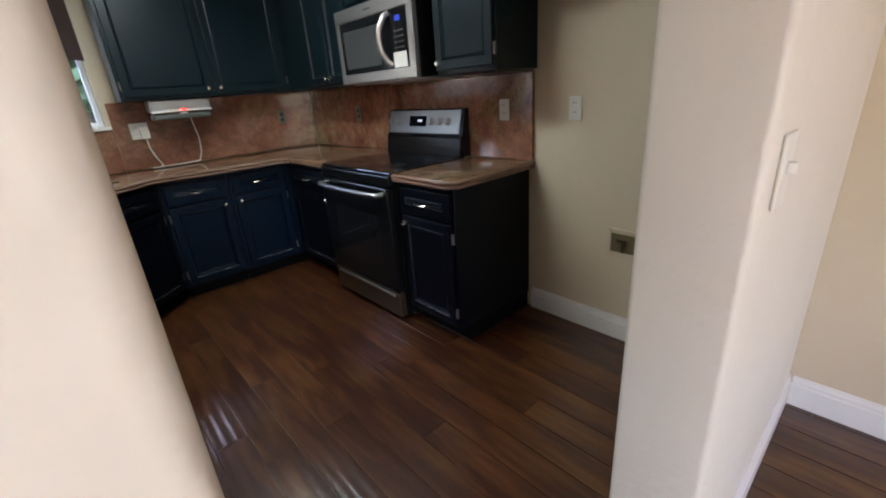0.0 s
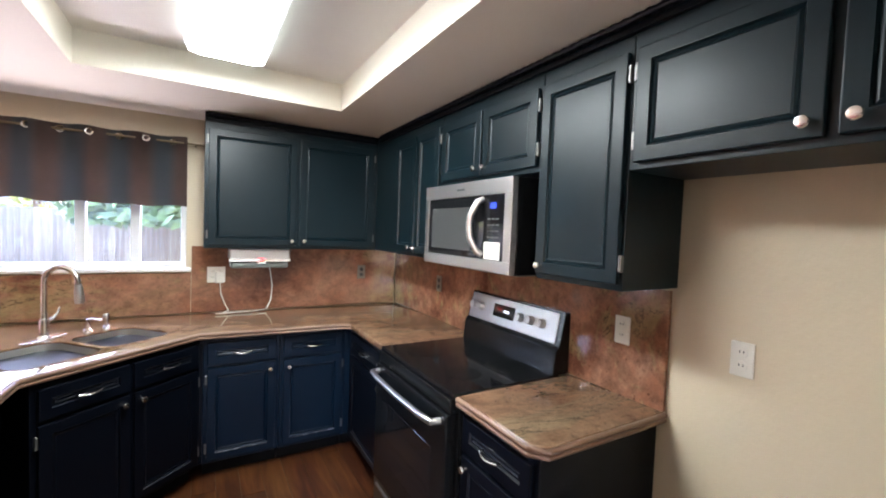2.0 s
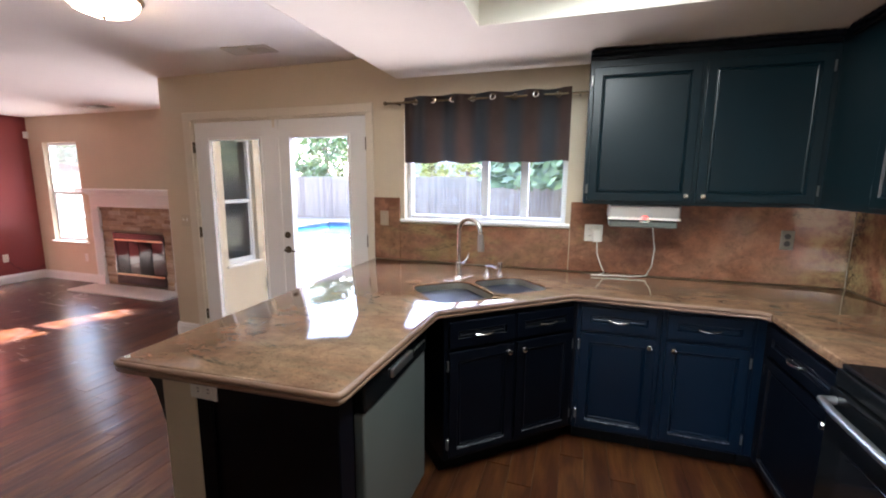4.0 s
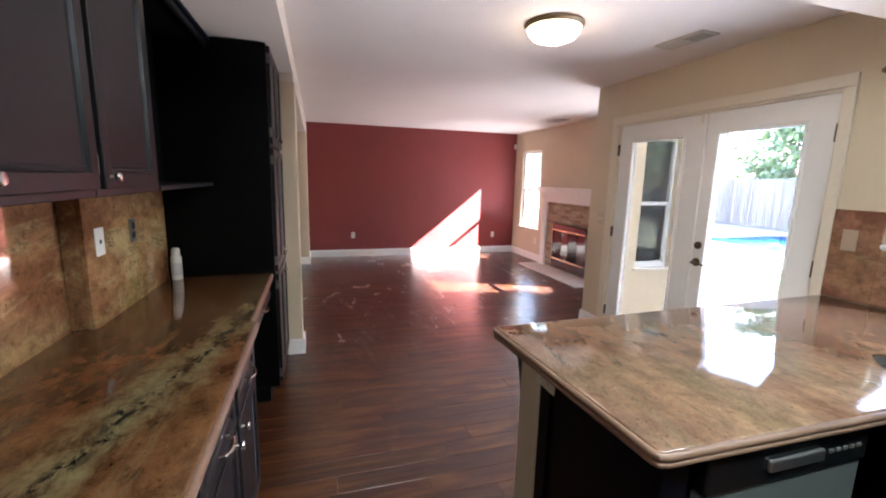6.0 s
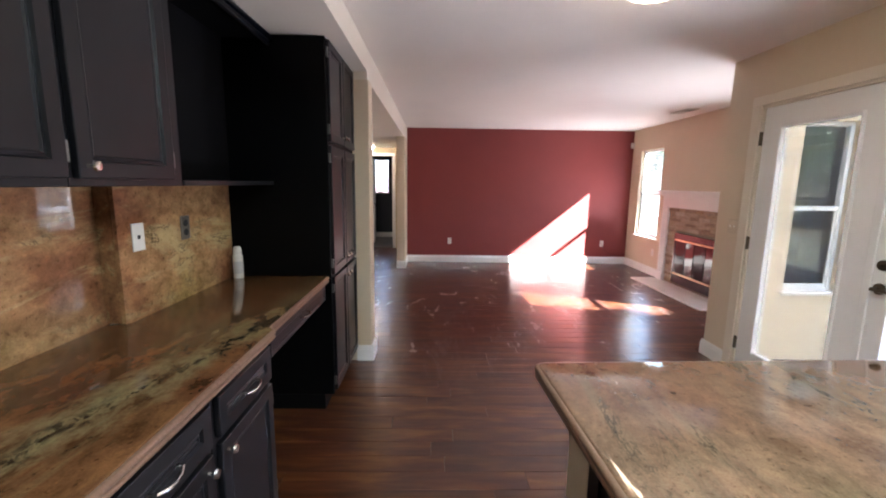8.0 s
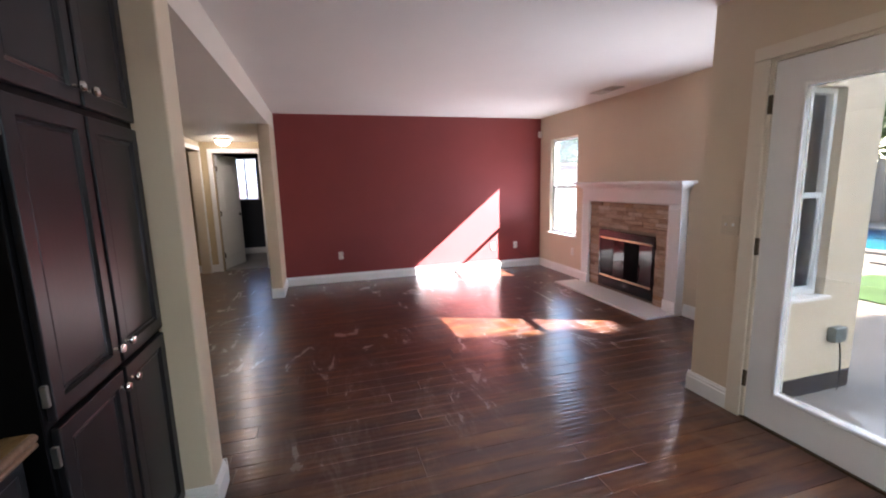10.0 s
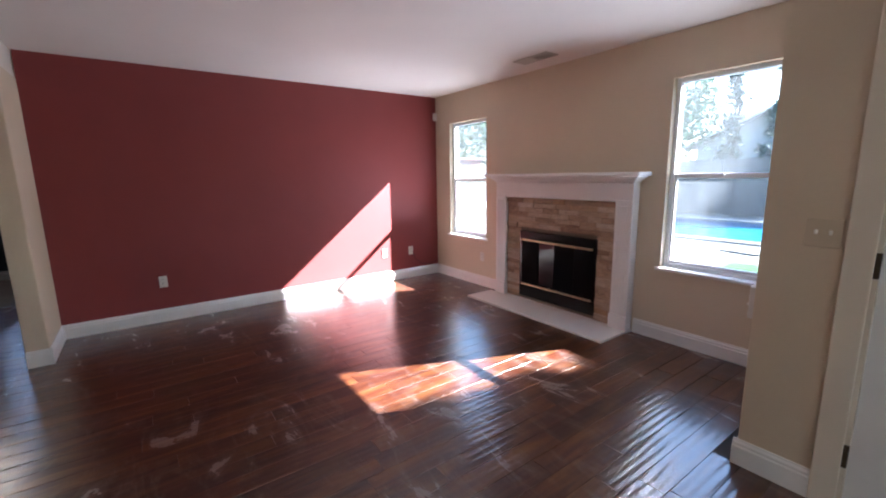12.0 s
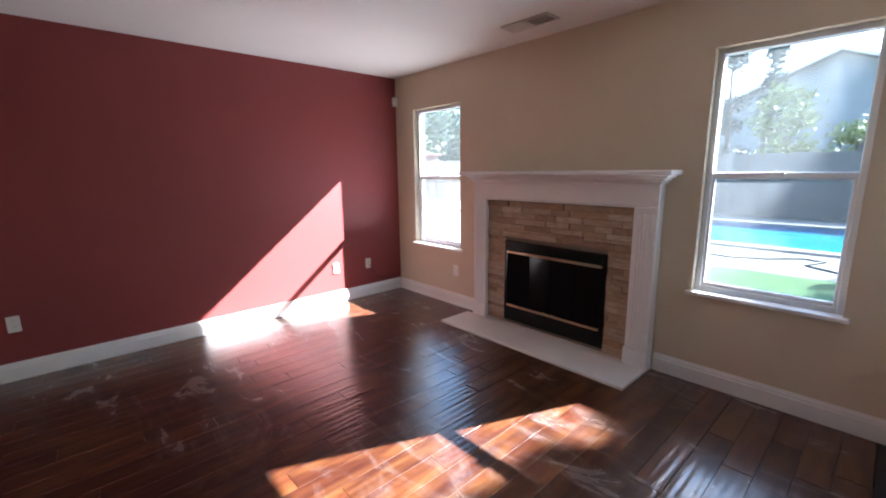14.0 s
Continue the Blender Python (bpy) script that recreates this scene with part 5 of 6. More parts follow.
hm = tube([(0.555, -0.03, Z0 + 0.075), (0.545, -0.055, Z0 + 0.09), (0.525, -0.078, Z0 + 0.15), (0.52, -0.082, (Z0 + Z1) / 2), (0.525, -0.078, Z1 - 0.16), (0.545, -0.055, Z1 - 0.10), (0.555, -0.03, Z1 - 0.085)], 0.015, 12)
part("handle", hm, STEEL, md, "curved stainless handle", smooth=True)
part("badge", box((0.33, -0.0355, Z1 - 0.04), (0.40, -0.0335, Z1 - 0.03)), DWGREY, md)
vt = part("vent_grille", box((0.02, 0.03, Z0 - 0.006), (MW - 0.02, 0.34, Z0 - 0.001)), STEEL, mw)


# ---------------------------------------------------------------- kitchen wall fittings
def outlet(name, label, m, gang=1, kind="socket", mat=PLATE):
    """A cover plate; local x across, z up, faces -y."""
    w = 0.07 + 0.046 * (gang - 1)
    o = thing(name, label, "outlet" if kind == "socket" else "switch", m)
    pl = part("plate", box((-w / 2, -0.006, -0.0575), (w / 2, 0.0, 0.0575), 0.003), mat, o)
    for g in range(gang):
        x = (g - (gang - 1) / 2) * 0.046
        if kind == "socket":
            for z in (-0.022, 0.022):
                part("receptacle", lathe([(0.0, 0.0), (0.0165, 0.0), (0.016, 0.003), (0.0, 0.003)], pose(x, -0.006, z, 90), 16), mat if mat is PLATE else SLOT, o)
                for sx in (-0.006, 0.006):
                    part("slot", box((x + sx - 0.0012, -0.0098, z - 0.001), (x + sx + 0.0012, -0.0088, z + 0.008)), SLOT, o)
        elif kind == "toggle":
            part("toggle", box((x - 0.005, -0.018, -0.004), (x + 0.005, -0.005, 0.014), 0.002, 1), PLATE, o)
        elif kind == "rocker":
            part("rocker", box((x - 0.016, -0.010, -0.033), (x + 0.016, -0.005, 0.033), 0.003), mat, o)
        elif kind == "port":
            part("port", box((x - 0.008, -0.008, -0.008), (x + 0.008, -0.0055, 0.008), 0.001, 1), SLOT, o)
    return o


E_, N_ = EAST - 0.021, 4.310
outlet("wall_outlet", "white duplex outlet on the fridge recess wall", pose(EAST - 0.001, 1.542, 1.187, 0, 0, -90))
outlet("wall_outlet", "white duplex outlet on the granite backsplash beside the range", pose(E_, 1.972, 1.188, 0, 0, -90))
outlet("wall_outlet", "dark duplex outlet on the granite backsplash", pose(E_, 3.50, 1.184, 0, 0, -90), mat=PEWTER)
outlet("wall_outlet", "grey outlet on the corner backsplash", pose(2.0, N_, 1.190, 0, 0, 0), mat=PEWTER)
outlet("wall_outlet", "double white outlet with a power adapter", pose(0.905, N_, 1.188, 0, 0, 0), gang=2)
outlet("light_switch", "tan switch on the backsplash beside the patio doors", pose(-0.655, N_, 1.24, 0, 0, 0), kind="rocker", mat=TANPLATE)
ad = thing("power_adapter", "white plug-in adapter in the outlet", "adapter")
part("body", box((0.90, 4.262, 1.13), (0.955, 4.303, 1.215), 0.008), PLATE, ad)
co = tube([(0.93, 4.285, 1.13), (0.935, 4.28, 1.05), (0.96, 4.285, 0.98), (0.985, 4.27, 0.928), (0.95, 4.2, 0.922), (0.90, 4.19, 0.922), (0.98, 4.2, 0.922), (1.06, 4.22, 0.922), (1.15, 4.22, 0.922), (1.24, 4.255, 0.925), (1.275, 4.285, 0.99), (1.285, 4.295, 1.10), (1.27, 4.295, 1.20), (1.26, 4.28, 1.26)], 0.004, 8)
part("cord", co, PLATE, ad, "white power cord trailing on the counter", smooth=True)
td = thing("under_cabinet_dispenser", "silver under-cabinet dispenser with a red light", "dispenser")
part("housing", box((0.975, 4.06, 1.31), (1.37, 4.24, 1.394), 0.012), STEEL, td)
part("lower_tray", box((0.985, 4.075, 1.255), (1.36, 4.23, 1.295), 0.010), DWGREY, td)
part("front_rail", box((0.972, 4.053, 1.302), (1.373, 4.075, 1.318), 0.004), PLATE, td)
part("led", box((1.165, 4.048, 1.312), (1.195, 4.054, 1.324), 0.002, 1), REDLED, td, "small red indicator light")
part("cap", box((1.15, 4.05, 1.288), (1.205, 4.07, 1.300), 0.003), PLATE, td)

wb = thing("water_box", "recessed ice-maker water valve box in the wall", "valve box")
by0, by1, bz0, bz1 = 1.165, 1.335, 0.465, 0.612
fr = bmesh.new()
x0, x1 = EAST - 0.008, EAST - 0.0005
for lo, hi in (((x0, by0, bz0), (x1, by0 + 0.025, bz1)), ((x0, by1 - 0.025, bz0), (x1, by1, bz1)), ((x0, by0 + 0.025, bz0), (x1, by1 - 0.025, bz0 + 0.025)), ((x0, by0 + 0.025, bz1 - 0.025), (x1, by1 - 0.025, bz1))):
    add_box(fr, lo, hi, 0.002, 1)
part("flange", fr, paint("cream_plastic", (0.60, 0.50, 0.36), 0.45, 0.02, 60, 0.04), wb)
# flush dark plate; the shade inside the recess is in its colour
part("back_plate", box((EAST - 0.003, by0 + 0.025, bz0 + 0.025), (EAST - 0.0006, by1 - 0.025, bz1 - 0.025)), paint("tan_plastic_shade", (0.16, 0.13, 0.07), 0.5), wb)
vb = tube([(EAST - 0.012, 1.245, 0.495), (EAST - 0.012, 1.245, 0.55)], 0.010, 10)
add_box(vb, (EAST - 0.028, 1.225, 0.548), (EAST - 0.012, 1.275, 0.562), 0.003, 1)
part("valve", vb, BRONZE, wb, "dark brass stop valve", smooth=True)

# valance on its rod
cu = thing("window_valance", "brown-grey grommet curtain valance over the sink window", "curtain")
bm = bmesh.new()
nx, nz = 120, 10
grid = []
for i in range(nx + 1):
    u = i / nx
    x = -0.465 + 1.185 * u
    row = []
    for k in range(nz + 1):
        v = k / nz
        wav = 0.028 * math.sin(u * 2 * math.pi * 4.5 + 0.6) * (1 - 0.25 * v) + 0.006 * math.sin(u * 31 + v * 2)
        row.append(bm.verts.new((x, 4.262 + wav, 2.135 + 0.006 * math.sin(u * 28) - 0.472 * v - 0.004 * math.sin(u * 19) * v)))
    grid.append(row)
for i in range(nx):
    for k in range(nz):
        bm.faces.new((grid[i][k], grid[i][k + 1], grid[i + 1][k + 1], grid[i + 1][k]))
bmesh.ops.solidify(bm, geom=bm.faces[:], thickness=0.003)
part("cloth", bm, CLOTH, cu, smooth=True)
for i in range(8):
    u = (i + 0.62) / 8.2
    x = -0.465 + 1.185 * u
    yw = 4.262 + 0.028 * math.sin(u * 2 * math.pi * 4.5 + 0.6)
    g = lathe([(0.014, -0.006), (0.021, -0.008), (0.024, 0.0), (0.021, 0.008), (0.014, 0.006), (0.014, -0.006)], pose(x, yw - 0.004, 2.098, 90, 0, 0), 18)
    part("grommet", g, CHROME, cu, smooth=True)
rod = thing("curtain_rod", "slim tan metal curtain rod", "curtain rod")
part("rod", tube([(-0.60, 4.262, 2.098), (0.825, 4.262, 2.098)], 0.008), RODMETAL, rod, smooth=True)
for x in (-0.52, 0.77):
    part("bracket", box((x - 0.006, 4.255, 2.088), (x + 0.006, NORTH - 0.001, 2.10), 0.002, 1), RODMETAL, rod)
part("finial", lathe([(0.0, 0.0), (0.012, 0.004), (0.016, 0.014), (0.010, 0.026), (0.0, 0.03)], pose(-0.60, 4.262, 2.098, 0, -90), 14), RODMETAL, rod, smooth=True)

# ---------------------------------------------------------------- ceiling lamps and vents
fl = thing("fluorescent_fixture", "lit acrylic wraparound fluorescent ceiling light", "ceiling light")
part("base", box((0.76, 2.03, CZ - 0.03), (1.06, 3.24, CZ - 0.001), 0.004), VINYL, fl)
PR = [(0.735, 0.0), (0.728, -0.03), (0.745, -0.062), (0.79, -0.075), (1.03, -0.075), (1.075, -0.062), (1.092, -0.03), (1.085, 0.0)]


def lens_strip(k0, k1):
    """A stretch of the wraparound lens between two points of its section."""
    bm = bmesh.new()
    a = [bm.verts.new((x, 2.02, CZ - 0.004 + z)) for x, z in PR[k0:k1 + 1]]
    b = [bm.verts.new((x, 3.25, CZ - 0.004 + z)) for x, z in PR[k0:k1 + 1]]
    for k in range(k1 - k0):
        bm.faces.new((a[k], b[k], b[k + 1], a[k + 1]))
    return bm


part("diffuser", lens_strip(2, 5), TUBEGLOW, fl, "glowing ribbed acrylic diffuser", smooth=True)
for k0, k1 in ((0, 2), (5, 7)):
    part("side_lens", lens_strip(k0, k1), SIDEGLOW, fl, "dimmer side of the acrylic lens", smooth=True)
for y in (2.02, 3.25):
    bm = bmesh.new()
    lo = [bm.verts.new((x, y - 0.004, CZ - 0.004 + z)) for x, z in PR]
    hi = [bm.verts.new((x, y + 0.004, CZ - 0.004 + z)) for x, z in PR]
    for k in range(len(PR)):
        bm.faces.new((lo[k], lo[(k + 1) % len(PR)], hi[(k + 1) % len(PR)], hi[k]))
    bm.faces.new(lo)
    bm.faces.new(hi)
    bmesh.ops.recalc_face_normals(bm, faces=bm.faces)
    part("end_cap", bm, SIDEGLOW, fl, "white acrylic end cap")


def dome_lamp(label, x, y, z, r, mat):
    d = thing("ceiling_dome_light", label, "ceiling light", pose(x, y, z))
    part("canopy", lathe([(0.0, 0.0), (r * 1.05, 0.0), (r * 1.08, -0.012), (r * 1.0, -0.03), (0.0, -0.03)], n=36), BRASS, d, "thin brass canopy ring", smooth=True)
    part("shade", lathe([(r * 0.97, -0.028), (r * 0.93, -0.05), (r * 0.75, -0.082), (r * 0.42, -0.102), (0.0, -0.108)], n=36), mat, d, "lit frosted glass bowl", smooth=True)
    part("finial", lathe([(0.0, -0.104), (0.010, -0.106), (0.008, -0.120), (0.0, -0.126)], n=12), BRONZE, d, smooth=True)
    return d


dome_lamp("lit frosted dome ceiling light with brass ring", -1.56, 2.96, CZ - 0.0005, 0.165, DOMEGLOW)
dome_lamp("small lit dome light on the hall ceiling", -8.3, 0.55, HZ - 0.0005, 0.11, HALLGLOW)


def vent(x, y, w, d, rz):
    v = thing("ceiling_vent", "tan louvred air register on the ceiling", "vent", pose(x, y, CZ - 0.0005, 0, 0, rz), "ceiling vents")
    fr = bmesh.new()
    for lo, hi in (((-w / 2, -d / 2), (w / 2, -d / 2 + 0.022)), ((-w / 2, d / 2 - 0.022), (w / 2, d / 2)), ((-w / 2, -d / 2 + 0.022), (-w / 2 + 0.022, d / 2 - 0.022)), ((w / 2 - 0.022, -d / 2 + 0.022), (w / 2, d / 2 - 0.022)), ((-0.008, -d / 2 + 0.022), (0.008, d / 2 - 0.022))):
        add_box(fr, (*lo, -0.010), (*hi, 0.0), 0.003, 1)
    part("frame", fr, VENTMETAL, v)
    part("backing", box((-w / 2 + 0.02, -d / 2 + 0.02, -0.003), (w / 2 - 0.02, d / 2 - 0.02, -0.0005)), SLOT, v)
    n = 7
    for k in range(n):
        y0 = -d / 2 + 0.03 + (d - 0.06) * k / (n - 1)
        for s in (-1, 1):
            bm = box((-w / 4 + 0.018, -0.007, -0.0008), (w / 4 - 0.018, 0.007, 0.0008))
            part("slat", bm, VENTMETAL, v, m=pose(s * w / 4, y0, -0.0065, 74 if s > 0 else -24))
    return v


vent(-1.50, 3.90, 0.36, 0.16, 5)
vent(-5.07, 5.20, 0.40, 0.17, 0)


# ---------------------------------------------------------------- desk side
ZD = 0.888
wall("wall_desk_bump", WALL_WHITE, "off-white thicker wall part behind the desk", (-1.985, -1.10), (0.60, 0.679), (0, SZ))
for x, w, hg, lab in ((0.385, 0.51, "l", "charcoal base cabinet with drawer under the desk counter"), (-0.127, 0.49, "l", "charcoal base cabinet with drawer under the desk counter"), (-0.619, 0.445, "r", "charcoal narrow base cabinet with drawer beside the knee space")):
    base_cabinet(lab, pose(x, 1.262, 0, 0, 0, 180), w, 0.64, CHARCOAL, hinge=hg, top=ZD - 0.043, group="desk base cabinets")
kd = thing("knee_space_drawer", "charcoal pencil drawer above the open knee space", "drawer", pose(-1.068, 1.242, 0, 0, 0, 180))
part("apron", box((0.0, 0.0, ZD - 0.155), (0.912, 0.50, ZD - 0.043), 0.002, 1), CHARCOAL, kd)
f = part("drawer_front", panel_front(0.86, 0.095), CHARCOAL, kd, m=pose(0.026, 0, ZD - 0.148))
part("handle", pull_mesh(), CHROME, f, "arched nickel pull", pose(0.43, -0.020, 0.05), True)
worktop("desk_countertop", "polished dark brown granite desk countertop with green veins", [(0.39, 0.622), (0.39, 1.297), (-1.04, 1.297), (-1.07, 1.272), (-1.983, 1.272), (-1.983, 0.702), (-1.10, 0.702), (-1.10, 0.622)], ZD, GRANITE_DESK, edge=[(0.388, 1.297), (-1.04, 1.297), (-1.07, 1.272), (-1.98, 1.272)])
db = thing("desk_backsplash", "polished mottled granite backsplash behind the desk counter", "backsplash")
part("slab", box((-1.098, 0.601, ZD - 0.02), (0.39, 0.620, 1.436), 0.002, 1), GRANITE_SPLASH, db)
part("slab", box((-1.983, 0.680, ZD - 0.02), (-1.080, 0.700, 1.436), 0.002, 1), GRANITE_SPLASH, db)
part("return_slab", box((-1.0985, 0.6225, ZD + 0.001), (-1.081, 0.6795, 1.436)), GRANITE_SPLASH, db)
UD = 0.965
upper_cabinet("charcoal wall cabinet with panelled door", pose(0.385, UD, 0, 0, 0, 180), 0.475, 0.362, 1.44, UT, CHARCOAL, hinge="l")
upper_cabinet("charcoal wall cabinet with panelled door", pose(-0.092, UD, 0, 0, 0, 180), 0.490, 0.362, 1.44, UT, CHARCOAL, hinge="r")
upper_cabinet("charcoal wall cabinet with panelled door beside the open niche", pose(-0.584, UD, 0, 0, 0, 180), 0.442, 0.362, 1.44, UT, CHARCOAL, hinge="r", filler=(0.0, 0.058))
ni = thing("open_niche_shelf", "black open cabinet niche beside the pantry", "shelf")
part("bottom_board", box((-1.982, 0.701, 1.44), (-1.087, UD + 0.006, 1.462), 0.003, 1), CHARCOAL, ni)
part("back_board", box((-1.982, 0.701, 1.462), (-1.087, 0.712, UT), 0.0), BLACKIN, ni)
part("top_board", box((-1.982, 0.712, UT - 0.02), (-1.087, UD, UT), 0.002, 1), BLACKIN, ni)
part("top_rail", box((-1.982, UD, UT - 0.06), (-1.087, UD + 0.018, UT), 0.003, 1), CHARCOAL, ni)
cr = crown(((0.385, UD + 0.004, UT), (-1.982, UD + 0.004, UT)), (0, 1, 0))
pa = thing("pantry_cabinet", "tall charcoal pantry cabinet with six panelled doors", "cabinet", pose(-1.986, 1.292, 0, 0, 0, 180))
part("body", box((0, 0, 0.10), (0.758, 0.69, UT), 0.003, 1), SHADEDSIDE, pa)
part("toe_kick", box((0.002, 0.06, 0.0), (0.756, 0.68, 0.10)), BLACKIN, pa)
for k in range(2):
    for z0, z1, kz in ((0.125, 0.875, 0.70), (0.895, 1.675, 0.06), (1.70, 2.27, 0.05)):
        w = 0.352
        x = 0.018 + k * (w + 0.018)
        cab_door(pa, x, z0, w, z1 - z0, (w - 0.03 if k == 0 else 0.03, kz), "l" if k == 0 else "r", CHARCOAL)
can = thing("spray_can", "white aerosol spray can standing on the desk counter", "can", pose(-1.915, 0.76, ZD))
part("body", lathe([(0.0, 0.0), (0.026, 0.0), (0.028, 0.004), (0.028, 0.135), (0.024, 0.142), (0.0, 0.142)], n=24), PLATE, can, smooth=True)
part("label_band", lathe([(0.0284, 0.03), (0.0288, 0.032), (0.0288, 0.10), (0.0284, 0.102)], n=24), paint("faded_print", (0.55, 0.56, 0.55), 0.4, 0.02, 60, 0.1), can, smooth=True)
part("cap", lathe([(0.0, 0.142), (0.022, 0.142), (0.023, 0.150), (0.022, 0.178), (0.016, 0.188), (0.0, 0.19)], n=24), PLATE, can, smooth=True)
outlet("wall_port", "white low-voltage plate on the desk backsplash", pose(-1.187, 0.7005, 1.226, 0, 0, 180), kind="port")
outlet("wall_outlet", "dark duplex outlet on the desk backsplash", pose(-1.515, 0.7005, 1.232, 0, 0, 180), mat=PEWTER)
outlet("wall_outlet", "white duplex outlet on the desk backsplash", pose(-0.325, 0.6205, 1.200, 0, -8, 180))
pl = outlet("wall_outlet", "white outlet on the peninsula end panel", pose(-0.385, 2.334, 0.815, 0, 90, 0))

# ---------------------------------------------------------------- family room
outlet("wall_outlet", "white duplex outlet on the red wall", pose(WEST + 0.001, 2.212, 0.405, 0, 0, 90))
outlet("wall_plate", "blank white cover plate on the red wall", pose(WEST + 0.001, 4.683, 0.387, 0, 0, 90), kind="blank")
outlet("wall_outlet", "white outlet with a cable on the red wall", pose(WEST + 0.001, 5.09, 0.38, 0, 0, 90))
outlet("wall_outlet", "cream outlet beside the fireplace", pose(-6.20, FAMILY - 0.001, 0.378, 0, 0, 0))
outlet("light_switch", "cream double toggle switch beside the patio doors", pose(-2.735, NORTH - 0.001, 1.153, 0, 0, 0), gang=2, kind="toggle", mat=CREAMPLATE)
outlet("light_switch", "white toggle switch on the wall end", pose(1.195, 0.519, 1.165, 0, 0, 0), kind="toggle")
jb_ = thing("wall_box", "white plastic box on the return wall beside the window", "wall box")
part("body", box((JOG - 0.055, 4.44, 0.70), (JOG - 0.001, 4.53, 0.86), 0.006), PLATE, jb_)
part("cover_lip", box((JOG - 0.060, 4.435, 0.765), (JOG - 0.050, 4.535, 0.775), 0.002, 1), PLATE, jb_)
cb = thing("loose_cable", "thin dark cable along the baseboard", "cable")
part("cable", tube([(WEST + 0.012, 5.11, 0.36), (WEST + 0.018, 5.16, 0.25), (WEST + 0.022, 5.28, 0.165), (WEST + 0.024, 5.42, 0.15), (WEST + 0.02, 5.53, 0.20)], 0.003, 6), RUBBER, cb, smooth=True)
sn_ = thing("corner_sensor", "white motion sensor high in the corner", "sensor", pose(WEST + 0.03, FAMILY - 0.03, 2.19, 0, 0, 45))
part("body", box((-0.03, -0.025, -0.05), (0.03, 0.02, 0.05), 0.010), PLATE, sn_)
part("lens", box((-0.02, -0.029, -0.035), (0.02, -0.024, 0.0), 0.003), TRIM, sn_)

# fireplace
fp_ = thing("fireplace", "white wooden mantel with brown ledger stone and glass firebox doors", "fireplace")
LX0, LX1, SX0, SX1 = -5.845, -4.185, -5.695, -4.345
FYF, FYS = 5.455, 5.490
for x0, x1 in ((LX0, SX0), (SX1, LX1)):
    leg = part("pilaster", box((x0, FYF, 0.024), (x1, FAMILY - 0.001, 1.17), 0.006), TRIM, fp_)
    n = 5
    for k in range(n):
        xa = x0 + 0.022 + (x1 - x0 - 0.044) * k / n
        part("reed", box((xa + 0.003, FYF - 0.006, 0.16), (xa + (x1 - x0 - 0.044) / n - 0.003, FYF + 0.003, 1.12), 0.003, 1), TRIM, leg)
    part("plinth", box((x0 - 0.006, FYF - 0.012, 0.024), (x1 + 0.006, FYF + 0.02, 0.15), 0.005), TRIM, leg)
part("frieze", box((LX0, FYF, 1.17), (LX1, FAMILY - 0.001, 1.325), 0.005), TRIM, fp_)
part("inner_bead", box((SX0, FYF + 0.004, 1.155), (SX1, FYF + 0.03, 1.169), 0.004), TRIM, fp_)
for k, (e, z0, z1) in enumerate(((0.016, 1.318, 1.338), (0.036, 1.338, 1.356), (0.060, 1.356, 1.374))):
    part("crown_step", box((LX0 - e, FYF - e, z0), (LX1 + e, FAMILY - 0.001, z1), 0.006), TRIM, fp_)
part("mantel_shelf", box((LX0 - 0.095, FYF - 0.105, 1.374), (LX1 + 0.095, FAMILY - 0.001, 1.408), 0.010, 3), TRIM, fp_)
FBX0, FBX1, FBZ0, FBZ1 = -5.485, -4.525, 0.060, 0.795
part("stone_backing", cells([SX0, FBX0, FBX1, SX1], [FYS + 0.02, FAMILY - 0.001], [0.022, FBZ0, FBZ1, 1.155], lambda i, j, k: not (i == 1 and k == 1)), GROUT, fp_)
fb = part("firebox", cells([FBX0 + 0.01, FBX0 + 0.03, FBX1 - 0.03, FBX1 - 0.01], [FYS + 0.02, FYS + 0.05, FYS + 0.06], [FBZ0, FBZ0 + 0.03, FBZ1 - 0.03, FBZ1], lambda i, j, k: j == 1 or not (i == 1 and k == 1)), BLACKIN, fp_)
yA, yB = FYS - 0.012, FYS + 0.019
dfr = part("door_surround", box((FBX0 + 0.035, yA, FBZ1 - 0.085), (FBX1 - 0.035, yB, FBZ1), 0.003, 1), BLACKENAMEL, fp_, "black metal firebox surround")
part("side_bar", box((FBX0, yA, FBZ0), (FBX0 + 0.035, yB, FBZ1), 0.003, 1), BLACKENAMEL, dfr)
part("side_bar", box((FBX1 - 0.035, yA, FBZ0), (FBX1, yB, FBZ1), 0.003, 1), BLACKENAMEL, dfr)
part("bottom_bar", box((FBX0 + 0.035, yA, FBZ0), (FBX1 - 0.035, yB, FBZ0 + 0.13), 0.003, 1), BLACKENAMEL, dfr)
for k in range(4):
    gw = (FBX1 - FBX0 - 0.07) / 4
    xa = FBX0 + 0.035 + k * gw
    part("glass_panel", box((-gw / 2 + 0.004, -0.003, FBZ0 + 0.155), (gw / 2 - 0.004, 0.003, FBZ1 - 0.11), 0.002, 1), SMOKED, dfr, "smoked dark glass panel", pose(xa + gw / 2, FYS + 0.004, 0, 0, 0, 2.5 if k % 2 == 0 else -5.0))
part("brass_rail", box((FBX0 + 0.035, FYS - 0.022, FBZ1 - 0.108), (FBX1 - 0.035, FYS - 0.004, FBZ1 - 0.088), 0.004), BRASS, dfr, "polished brass rail")
part("brass_rail", box((FBX0 + 0.035, FYS - 0.022, FBZ0 + 0.132), (FBX1 - 0.035, FYS - 0.004, FBZ0 + 0.152), 0.004), BRASS, dfr, "polished brass rail")
